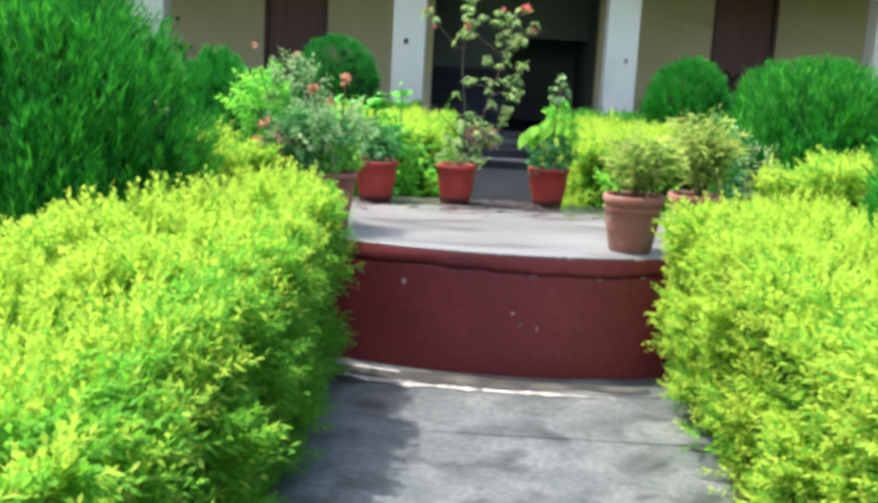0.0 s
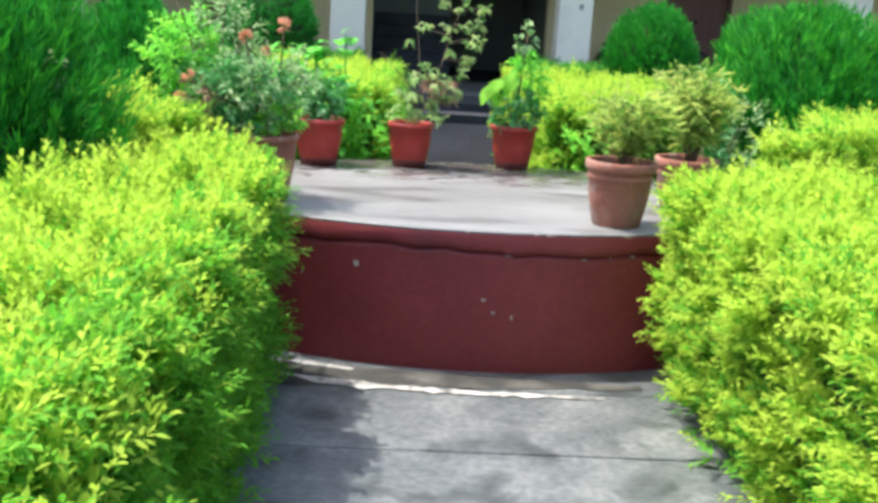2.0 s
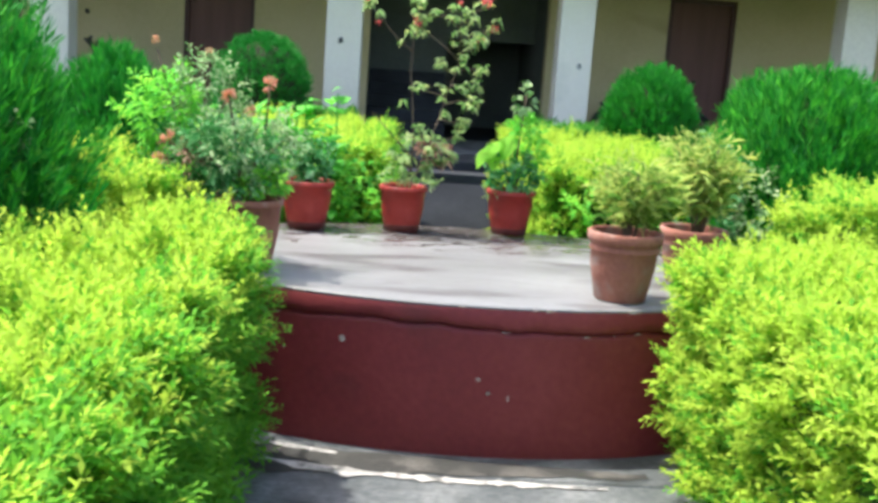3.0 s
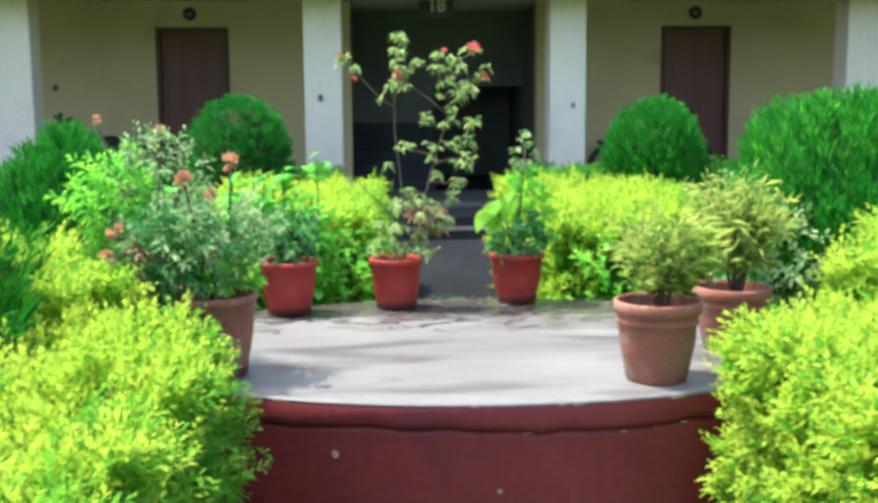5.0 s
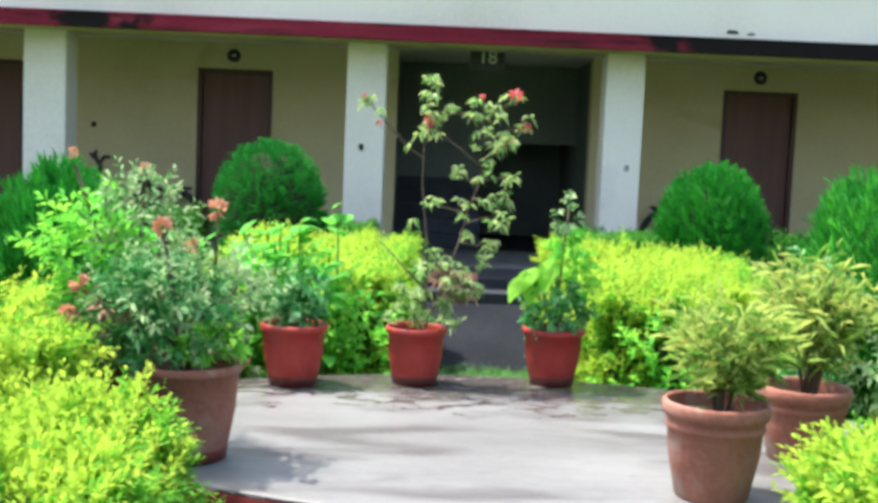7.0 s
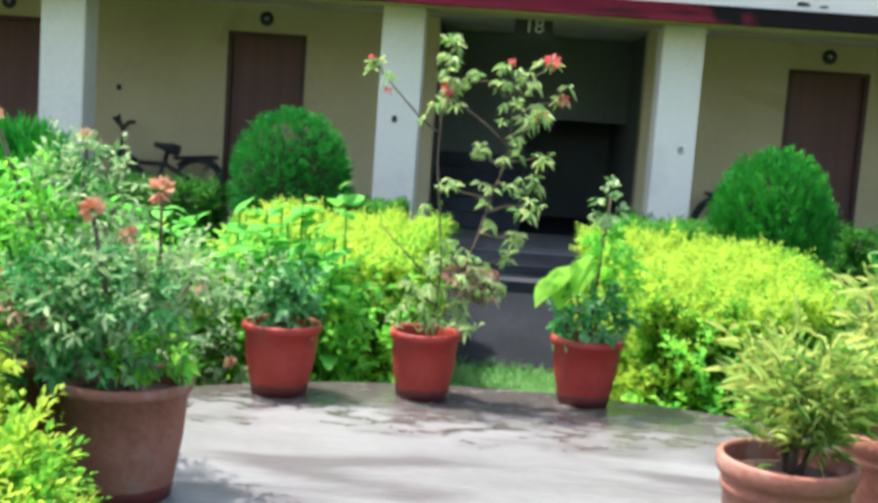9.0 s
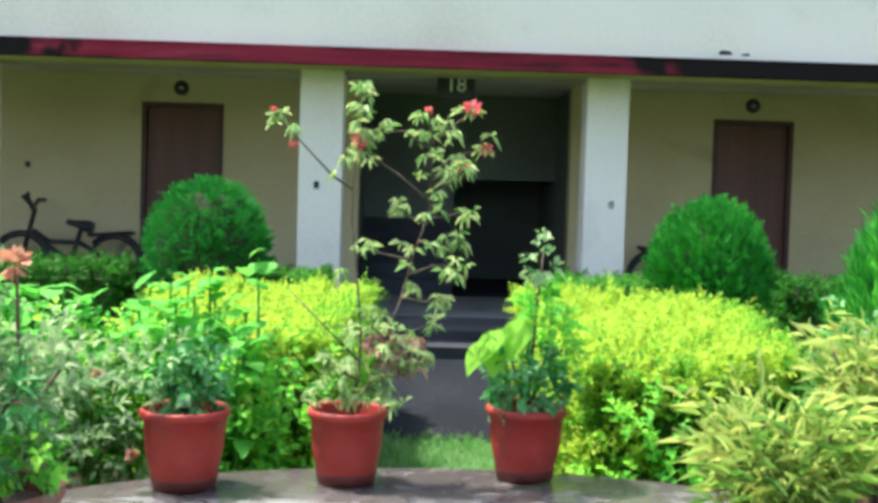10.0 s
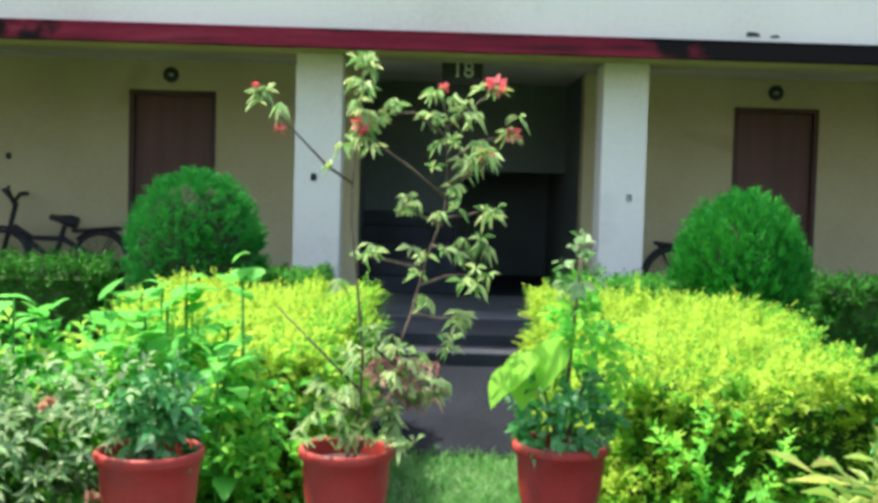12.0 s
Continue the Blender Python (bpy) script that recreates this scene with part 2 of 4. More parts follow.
def box(bm, x0, y0, z0, x1, y1, z1, bevel=0.0):
    vs = [bm.verts.new(p) for p in ((x0, y0, z0), (x1, y0, z0), (x1, y1, z0), (x0, y1, z0), (x0, y0, z1), (x1, y0, z1), (x1, y1, z1), (x0, y1, z1))]
    fs = [bm.faces.new([vs[i] for i in f]) for f in ((0, 3, 2, 1), (4, 5, 6, 7), (0, 1, 5, 4), (1, 2, 6, 5), (2, 3, 7, 6), (3, 0, 4, 7))]
    if bevel:
        bmesh.ops.bevel(bm, geom=list({e for f in fs for e in f.edges}), offset=bevel, segments=2, affect="EDGES", profile=0.6)
    return bm


def boxes(*specs, bevel=0.0):
    bm = bmesh.new()
    for s in specs:
        one = box(bmesh.new(), *s, bevel=bevel)
        tmp = bpy.data.meshes.new("tmp")
        one.to_mesh(tmp)
        one.free()
        bm.from_mesh(tmp)
        bpy.data.meshes.remove(tmp)
    return bm


def lathe(profile, seg=40):
    """A turned shape from (radius, height) pairs."""
    bm = bmesh.new()
    rings = []
    for r, z in profile:
        if r < 1e-5:
            rings.append([bm.verts.new((0, 0, z))])
        else:
            rings.append([bm.verts.new((r * math.cos(2 * math.pi * i / seg), r * math.sin(2 * math.pi * i / seg), z)) for i in range(seg)])
    for a, b in zip(rings, rings[1:]):
        for i in range(seg):
            j = (i + 1) % seg
            if len(a) == 1 and len(b) == 1:
                continue
            f = [a[0], b[j], b[i]] if len(a) == 1 else [a[i], a[j], b[0]] if len(b) == 1 else [a[i], a[j], b[j], b[i]]
            bm.faces.new(f).smooth = True
    return bm


def tube(bm, points, radii, seg=6):
    """A bent tapering rod through the points."""
    pts = [Vector(p) for p in points]
    rings = []
    for i, p in enumerate(pts):
        d = (pts[min(i + 1, len(pts) - 1)] - pts[max(i - 1, 0)]).normalized()
        u = d.orthogonal().normalized()
        if abs(d.z) < 0.95:
            u = d.cross(Vector((0, 0, 1))).normalized()
        w = d.cross(u)
        r = radii[i] if isinstance(radii, (list, tuple)) else radii
        rings.append([bm.verts.new(p + (u * math.cos(2 * math.pi * k / seg) + w * math.sin(2 * math.pi * k / seg)) * r) for k in range(seg)])
    for a, b in zip(rings, rings[1:]):
        for k in range(seg):
            bm.faces.new((a[k], a[(k + 1) % seg], b[(k + 1) % seg], b[k])).smooth = True
    bm.faces.new(rings[0][::-1])
    bm.faces.new(rings[-1])
    return bm


def array_mesh(name, verts, tris, mats, index=None, parent=None, label=""):
    """A mesh object straight from numpy arrays of corners and triangles."""
    me = bpy.data.meshes.new(name)
    v, t = np.asarray(verts, np.float32), np.asarray(tris, np.int32)
    me.vertices.add(len(v))
    me.vertices.foreach_set("co", v.ravel())
    me.loops.add(t.size)
    me.loops.foreach_set("vertex_index", t.ravel())
    me.polygons.add(len(t))
    me.polygons.foreach_set("loop_start", np.arange(0, t.size, 3, dtype=np.int32))
    for m in mats:
        me.materials.append(m)
    if index is not None:
        me.polygons.foreach_set("material_index", np.asarray(index, np.int32))
    me.update(calc_edges=True)
    ob = new(name, me)
    if parent:
        ob.parent = parent
    if label:
        ob["label"] = label
    return ob


def unit(a):
    return a / np.maximum(np.linalg.norm(a, axis=-1, keepdims=True), 1e-9)


def leaves_arrays(base, way, up, length, width, fold=0.25, droop=0.0):
    """Leaf blades: two folded triangles pairs each. base, way, up: n x 3; length and width: n."""
    way = unit(way)
    side = unit(np.cross(way, up))
    nor = np.cross(side, way)
    L, W = length[:, None], width[:, None]
    tip = base + way * L - np.array([0, 0, 1.0]) * (droop * L)
    mid = base + way * L * 0.5
    a, b = mid + side * W * 0.5 + nor * W * fold, mid - side * W * 0.5 + nor * W * fold
    v = np.stack([base, a, tip, b], 1).reshape(-1, 3)
    k = np.arange(len(base))[:, None] * 4
    t = np.concatenate([k + [0, 1, 2], k + [0, 2, 3]], 1).reshape(-1, 3)
    return v, t


def sprigs(rng, at, out, per, length, width, stem, spread=0.9, lift=0.35, droop=0.1, face=0.8, fold=0.22):
    """Sprigs of leaves that grow from the points at, along out: returns blades and how far along its sprig each one sits."""
    n = len(at)
    axis = unit(out + rng.normal(0, 0.35, (n, 3)) + np.array([0, 0, lift]))
    k = np.tile(np.linspace(0.15, 1.0, per), (n, 1))
    reach = stem * rng.uniform(0.6, 1.25, (n, 1))
    base = at[:, None, :] + axis[:, None, :] * (k * reach)[..., None]
    turn = rng.uniform(0, 6.28, (n, 1)) + np.arange(per) * 2.4
    u = unit(np.cross(axis, rng.normal(0, 1, (n, 3))))
    w = np.cross(axis, u)
    radial = u[:, None, :] * np.cos(turn)[..., None] + w[:, None, :] * np.sin(turn)[..., None]
    way = unit(radial * spread + axis[:, None, :] * (0.35 + 0.7 * k)[..., None] + rng.normal(0, 0.15, radial.shape))
    size = rng.uniform(0.7, 1.2, (n, per)) * (1.05 - 0.35 * k)
    v, t = leaves_arrays(base.reshape(-1, 3), way.reshape(-1, 3), np.repeat(axis, per, 0) + rng.normal(0, 0.2, (n * per, 3)) + np.array([-0.3 * face, 0, face]), (length * size).ravel(), (width * size).ravel(), fold, droop)
    return v, t, k.ravel()


def lump(p, s, seed=0.0):
    return noise.noise(Vector((p[0] * s + seed, p[1] * s - seed, p[2] * s)))


def inside(poly, x, y):
    hit = np.zeros(len(x), bool)
    for (x0, y0), (x1, y1) in zip(poly, poly[1:] + poly[:1]):
        c = ((y0 > y) != (y1 > y)) & (x < (x1 - x0) * (y - y0) / (y1 - y0 + 1e-12) + x0)
        hit ^= c
    return hit


def hedge(name, poly, height, per_m2, label, seed, mats=None, leaf=(0.046, 0.026), stem=0.13, per=9, green=0.04, wave=0.18, bulge=0.06, foot=0.0, category="hedge", group="", thin=None, crest=(0.09, 0.06), shade_share=1.0):
    """A clipped hedge on an outline (counter-clockwise, metres): a dark filler heart and a coat of leafy sprigs,
    painted greener where shade falls.
    """
    rng = np.random.default_rng(seed)
    thing = new(name)
    tagged(thing, label, category, group)
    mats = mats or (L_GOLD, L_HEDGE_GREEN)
    pts = [Vector((*p, 0)) for p in poly]
    n = len(pts)
    mid = sum(pts, Vector()) / n
    # heart: solid filler, its dark green standing in for shade between leaves
    bm = bmesh.new()
    inset, top = 0.13, height - 0.1 - 0.6 * crest[0]
    ring = []
    for i, p in enumerate(pts):
        a, b = (p - pts[i - 1]).normalized(), (pts[(i + 1) % n] - p).normalized()
        inn = Vector((-a.y - b.y, a.x + b.x, 0)).normalized()
        ring.append(p + inn * inset)
    lo, hi = [bm.verts.new((p.x, p.y, foot)) for p in ring], [bm.verts.new((p.x, p.y, top)) for p in ring]
    bm.faces.new(hi)
    for i in range(n):
        j = (i + 1) % n
        bm.faces.new((lo[i], lo[j], hi[j], hi[i]))
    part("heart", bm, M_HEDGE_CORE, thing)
    # coat
    P, O, D = [], [], []
    xs, ys = [p.x for p in pts], [p.y for p in pts]
    area = (max(xs) - min(xs)) * (max(ys) - min(ys))
    m = int(area * per_m2)
    x, y = rng.uniform(min(xs), max(xs), m), rng.uniform(min(ys), max(ys), m)
    ok = inside(list(poly), x, y)
    x, y = x[ok], y[ok]
    edge = np.full(len(x), 9.0)
    for i in range(n):
        a, b = pts[i], pts[(i + 1) % n]
        d = (b - a).normalized()
        edge = np.minimum(edge, np.abs((x - a.x) * d.y - (y - a.y) * d.x))
    z = height - crest[0] * np.exp(-edge / crest[1])
    P.append(np.stack([x, y, z], 1))
    O.append(np.tile([0, 0, 1.0], (len(x), 1)))
    for i in range(n):
        a, b = pts[i], pts[(i + 1) % n]
        d, ln = (b - a).normalized(), (b - a).length
        out = Vector((d.y, -d.x, 0))
        m = int(ln * (height - foot) * per_m2)
        s, h = rng.uniform(0, ln, m), foot + (height - foot) * rng.uniform(0.02, 1 - 0.6 * max(0.0, crest[0] - 0.09) / height, m) ** 0.85
        push = bulge * np.sin(np.pi * np.clip((h - foot) / (height - foot), 0, 1) ** 1.6) - 0.02
        P.append(np.stack([a.x + d.x * s + out.x * push, a.y + d.y * s + out.y * push, h], 1))
        O.append(np.tile([out.x, out.y, 0.15], (m, 1)))
    P, O = np.concatenate(P), np.concatenate(O)
    if thin:
        keep = rng.uniform(0, 1, len(P)) < np.where((P[:, 1] < thin[0]) | (O[:, 0] * thin[1] > 0.5), 0.58, 1.0)
        P, O = P[keep], O[keep]
    dips = np.array([0.5 * lump(p, 2.0, seed) + 1.0 * lump(p, 5.5, seed + 3) + 0.5 * lump(p, 12.0, seed + 5) for p in P])
    wob = wave * dips
    P = P + O * (wob - stem * 0.75 - rng.uniform(0, 0.07, len(P)))[:, None]
    v, t, k = sprigs(rng, P, O, per, leaf[0], leaf[1], stem, 0.65, face=2.6, fold=0.05)
    # Shade put into leaf colour: greener on the sunless side, low and in dips.
    shade_green = np.where(O[:, 2] < 0.5, np.where(O[:, 0] > 0.5, 0.6, 0.08) + np.where(O[:, 0] > 0.5, 0.6, 0.2) * (1 - P[:, 2] / height), 0.0) + np.where(O[:, 2] < 0.5, 0.9, 0.38) * np.clip(-dips * 2.2 - 0.1, 0, 0.9)
    shade_green = shade_green * shade_share
    gr = (np.repeat(rng.uniform(0, 1, len(P)), per) + rng.normal(0, 0.08, len(k)) < green + 0.15 * (1 - k) + np.repeat(shade_green, per)).astype(np.int32)
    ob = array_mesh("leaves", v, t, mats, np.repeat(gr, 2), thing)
    ob["kind"] = "stuff"
    return thing


def shaggy(name, at, radius, height, count, label, seed, mat, blade=(0.13, 0.012), up=1.2, power=2.0, category="shrub", group="", shag=0.16):
    """A clipped conifer: an egg-shaped heart coated in thin upright sprays."""
    rng = np.random.default_rng(seed)
    thing = new(name)
    thing.location = at
    tagged(thing, label, category, group)
    prof = []
    for i in range(13):
        f = i / 12
        prof.append((0.86 * radius * max(0.0, 1 - abs(2 * f * 0.96 - 0.9) ** (power + 0.3)) ** (1 / power), f * height * 0.95))
    # Solid filler whose dark colour stands in for shade between the sprays.
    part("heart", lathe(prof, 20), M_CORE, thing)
    part("stem", tube(bmesh.new(), [(0, 0, -0.05), (0.01, 0, 0.15)], [0.05, 0.045], 8), M_BARK, thing)
    tufts, each = count // 24, 24
    f = rng.uniform(0.02, 1, tufts) ** 0.9
    r = radius * np.maximum(0.03, 1 - np.abs(2 * f * 0.96 - 0.9) ** (power + 0.3)) ** (1 / power)
    th = rng.uniform(0, 6.283, tufts)
    out = unit(np.stack([np.cos(th), np.sin(th), np.clip((f - 0.45) * 2.2, -0.6, 1.6)], 1))
    P = np.stack([r * np.cos(th), r * np.sin(th), f * height], 1)
    P += out * (radius * np.array([shag * lump(p, 3.0, seed) + 0.7 * shag * lump(p, 9.0, seed + 2) for p in P])[:, None] - rng.uniform(0.02, 0.16, (tufts, 1)) * radius)
    stem = unit(out + np.array([0, 0, up]) + rng.normal(0, 0.22, (tufts, 3)))
    P, out, stem = np.repeat(P, each, 0), np.repeat(out, each, 0), np.repeat(stem, each, 0)
    n = len(P)
    along = rng.uniform(0, 1, (n, 1))
    way = unit(stem + rng.normal(0, 0.28, (n, 3)))
    L = blade[0] * rng.uniform(0.3, 0.62, n)
    P = P + stem * blade[0] * (1.5 * along - 0.8) + rng.normal(0, 0.02, (n, 3)) * (1.1 - 0.8 * along)
    v, t = leaves_arrays(P, way, out + rng.normal(0, 0.3, (n, 3)), L, blade[1] * rng.uniform(0.7, 1.3, n), 0.2)
    ob = array_mesh("sprays", v, t, [mat], None, thing)
    ob["kind"] = "stuff"
    return thing


# ---- ground, path, platform ----
bm = bmesh.new()
bmesh.ops.create_grid(bm, x_segments=60, y_segments=60, size=300)
ground = mesh_object("ground", bm, M_GRASS)
ground.location.z = -0.03
tagged(ground, "grassy soil ground of the garden", "ground", kind="structure")

PX0, PX1 = -0.95, 1.4
path = new("path")
tagged(path, "grey concrete slab path between the hedges", "path", kind="structure")

OX, OY, OA, OB, OH = 0.35, 5.54, 1.62, 1.03, 0.66


def oval(grow, z, seg=240):
    return [(OX + (OA + grow) * math.cos(2 * math.pi * i / seg), OY + (OB + grow) * math.sin(2 * math.pi * i / seg), z) for i in range(seg)]


def oval_solid(levels, cap=True):
    """Stacked oval rings (growth, height), closed on top."""
    bm = bmesh.new()
    rings = []
    for g, z in levels:
        sway = 1.0 if 0.5 < z < 0.6 else 0.0
        rings.append([bm.verts.new((x, y, h + sway * (0.026 * noise.noise(Vector((x * 3, y * 3, 1))) + 0.014 * noise.noise(Vector((x * 12, y * 12, 4)))))) for x, y, h in oval(g, z)])
    for a, b in zip(rings, rings[1:]):
        for i in range(len(a)):
            j = (i + 1) % len(a)
            bm.faces.new((a[i], a[j], b[j], b[i])).smooth = True
    if cap:
        bm.faces.new(rings[-1])
    return bm


platform = new("platform")
tagged(platform, "low oval garden platform with red sides and pale plaster top", "platform", kind="structure")
part("side", oval_solid([(0.015, -0.02), (0.012, 0.2), (0.0, 0.53), (-0.001, 0.551), (-0.022, 0.553), (-0.022, 0.563), (0.008, 0.566), (0.006, 0.59), (0.006, 0.64), (-0.004, OH - 0.006)], cap=False), M_RED, platform, "maroon red painted side with a crack below the rim")
part("top", oval_solid([(0.002, OH - 0.012), (0.004, OH - 0.006), (-0.012, OH), (-0.4, OH + 0.004)]), M_TOP, platform, "pale stained plaster top with damp patches and painted shadow streaks")

# ---- building ----
FY, BY, FZ, EZ = 12.41, 14.50, 0.62, 2.84
XL, XR = -14.0, 14.0
EAVE = 0.55
veranda = new("veranda_floor")
tagged(veranda, "raised grey veranda floor along the rooms", "floor", kind="structure")
part("slab", boxes((XL, FY - 0.05, -0.05, XR, BY, FZ), bevel=0.01), M_VERANDA, veranda)

DOORS = [(-8.6, -7.7), (-5.85, -4.95), (-2.86, -1.96), (3.49, 4.39), (6.6, 7.5), (9.4, 10.3)]
PASS = (-0.45, 1.9)
DH = FZ + 2.06


def wall_with(name, y0, y1, x0, x1, z0, z1, holes, mat, label):
    """A wall along x with openings (x0, x1, top) from its foot."""
    specs, x = [], x0
    for a, b, top in sorted(holes):
        specs += [(x, y0, z0, a, y1, z1), (a, y0, top, b, y1, z1)]
        x = b
    specs.append((x, y0, z0, x1, y1, z1))
    return tagged(mesh_object(name, boxes(*specs), mat), label, "wall", kind="structure")


wall_with("wall_rooms", BY, BY + 0.22, XL, XR, FZ - 0.6, 3.3, [(a, b, DH) for a, b in DOORS] + [(PASS[0], PASS[1], 3.2)], M_CREAM, "cream painted wall with room doors")
ceil = tagged(mesh_object("ceiling", boxes((XL, FY - EAVE + 0.15, 2.99, XR, BY + 8, 3.08)), M_WHITE), "whitewashed veranda ceiling slab", "ceiling", kind="structure")
beam = tagged(mesh_object("trim_beam", boxes((XL, FY, EZ, XR, FY + 0.36, 2.985)), M_CREAM), "cream painted beam over the pillars", "trim", kind="structure")
upper = tagged(mesh_object("wall_upper", boxes((XL, FY - EAVE + 0.1, 2.9, XR, FY - EAVE + 0.32, 4.5)), M_WHITE), "white painted upper wall with a few dark marks", "wall", kind="structure")
band = tagged(mesh_object("trim_eave", boxes((XL, FY - EAVE, 2.82, XR, FY - EAVE + 0.094, 2.955), (XL, FY - EAVE - 0.006, 2.955, XR, FY - EAVE + 0.098, 2.97)), M_BAND), "maroon painted eave band with black weathering", "trim", kind="structure")
roof = tagged(mesh_object("roof", boxes((XL - 0.2, FY - EAVE - 0.1, 4.505, XR + 0.2, BY + 9, 4.62)), M_WHITE), "flat concrete roof slab", "roof", kind="structure")

PILLARS = [(-7.15, -6.75), (-4.16, -3.73), (-0.89, -0.49), (1.74, 2.13), (5.0, 5.4), (8.1, 8.5)]
for i, (a, b) in enumerate(PILLARS):
    p = mesh_object("pillar", boxes((a, FY + 0.002, FZ - 0.3, b, FY + 0.36, EZ - 0.002), bevel=0.012), M_WHITE)
    tagged(p, "square white painted veranda pillar", "pillar", "veranda pillars", kind="structure")

for i, (a, b) in enumerate(DOORS):
    d = new("door_%d" % (i + 1))
    tagged(d, "closed plain brown painted wooden room door", "door", "room doors", kind="structure")
    part("leaf", boxes((a + 0.05, BY + 0.05, FZ + 0.01, b - 0.05, BY + 0.09, DH - 0.05), bevel=0.004), M_DOOR, d)
    part("frame", boxes((a, BY - 0.012, FZ, a + 0.05, BY + 0.1, DH), (b - 0.05, BY - 0.012, FZ, b, BY + 0.1, DH), (a + 0.05, BY - 0.012, DH - 0.05, b - 0.05, BY + 0.1, DH)), M_FRAME, d, "dark brown door frame")

# passage behind the wall: a side wall and a darker hall beyond, gloom put into their colours
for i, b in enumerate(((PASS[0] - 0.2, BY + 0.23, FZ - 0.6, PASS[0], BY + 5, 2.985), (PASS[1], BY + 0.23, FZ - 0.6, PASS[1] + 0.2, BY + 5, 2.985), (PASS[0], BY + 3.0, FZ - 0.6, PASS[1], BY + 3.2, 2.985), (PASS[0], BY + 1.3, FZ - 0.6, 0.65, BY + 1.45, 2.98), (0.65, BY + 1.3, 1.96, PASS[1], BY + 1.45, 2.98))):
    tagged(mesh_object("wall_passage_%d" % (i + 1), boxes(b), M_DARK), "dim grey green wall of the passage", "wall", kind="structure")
# Near-black floor colour carries the gloom of the unlit hall.
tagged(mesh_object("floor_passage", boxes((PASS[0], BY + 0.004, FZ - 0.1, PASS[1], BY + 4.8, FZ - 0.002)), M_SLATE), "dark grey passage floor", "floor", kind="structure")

stairs = new("inner_stairs")
tagged(stairs, "grey stone stair flight inside the passage", "stairs", kind="structure")
for i in range(5):
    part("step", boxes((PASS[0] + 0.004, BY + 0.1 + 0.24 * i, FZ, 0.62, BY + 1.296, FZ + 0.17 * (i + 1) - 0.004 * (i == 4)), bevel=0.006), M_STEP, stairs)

# landing and steps in front of the passage
steps = new("entrance_steps")
tagged(steps, "dark grey stone steps up to the veranda", "steps", kind="structure")
bm = bmesh.new()
prof = ((9.95, -0.03), (9.95, 0.02), (10.9, 0.44), (10.9, -0.03))
ends = [[bm.verts.new((x, y, z)) for y, z in prof] for x in (-0.4, 1.3)]
bm.faces.new(ends[0])
bm.faces.new(ends[1][::-1])
for i in range(4):
    bm.faces.new((ends[0][i], ends[1][i], ends[1][(i + 1) % 4], ends[0][(i + 1) % 4]))
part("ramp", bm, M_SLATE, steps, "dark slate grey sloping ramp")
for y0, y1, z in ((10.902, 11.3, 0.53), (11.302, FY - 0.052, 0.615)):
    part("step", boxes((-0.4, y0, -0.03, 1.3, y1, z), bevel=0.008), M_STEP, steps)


def writing(name, text, size, mat, parent, m):
    cu = bpy.data.curves.new(name, "FONT")
    cu.body, cu.size, cu.extrude, cu.align_x, cu.align_y = text, size, 0.003, "CENTER", "CENTER"
    tmp = new(name, cu)
    me = bpy.data.meshes.new_from_object(tmp.evaluated_get(bpy.context.evaluated_depsgraph_get()))
    bpy.data.objects.remove(tmp)
    me.materials.clear()
    me.materials.append(mat)
    ob = new(name, me)
    ob.parent, ob.matrix_basis = parent, m
    return ob


sign = new("hanging_sign")
tagged(sign, "dark hanging sign board with white block number", "sign")
part("board", boxes((0.36, 12.86, 2.66, 0.73, 12.885, 2.9), bevel=0.004), M_BLACK, sign)
writing("number", "18", 0.2, M_LETTER, sign, pose(0.55, 12.856, 2.785, 90, 0, 0))
for x in (0.43, 0.66):
    part("hanger", tube(bmesh.new(), [(x, 12.872, 2.89), (x, 12.872, 2.995)], 0.006), M_BLACK, sign)

for a, b in DOORS:
    cx = (a + b) / 2 - 0.02
    plate = new("number_plate")
    plate.matrix_basis = pose(cx, BY - 0.002, DH + 0.16, 90, 0, 0)
    tagged(plate, "round black room number plate above the door", "plate", "room number plates")
    part("disc", lathe([(0, 0), (0.075, 0), (0.082, 0.004), (0.082, 0.012), (0.076, 0.016), (0, 0.016)], 28), M_BLACK, plate)
    part("numeral", boxes((-0.022, -0.014, 0.016, -0.012, 0.014, 0.018), (0.004, -0.014, 0.016, 0.02, 0.014, 0.018)), M_LETTER, plate, "small pale unreadable numeral")
# Right pillar: switch box; left pillar: box added in place of a dark mark.
for x, z, mt in ((1.99, 1.687, M_LIME), (-0.72, 1.79, M_STEP)):
    box_ob = new("wall_box")
    tagged(box_ob, "small grey box on a pillar", "switch")
    part("cover", boxes((x - 0.022, FY - 0.018, z - 0.03, x + 0.022, FY + 0.001, z + 0.03), bevel=0.004), mt, box_ob)


box_ob = new("wall_box")
tagged(box_ob, "small dark switch box on the cream wall", "switch")
part("cover", boxes((-4.13, BY - 0.02, 1.92, -4.08, BY + 0.001, 1.98), bevel=0.004), M_STEP, box_ob)


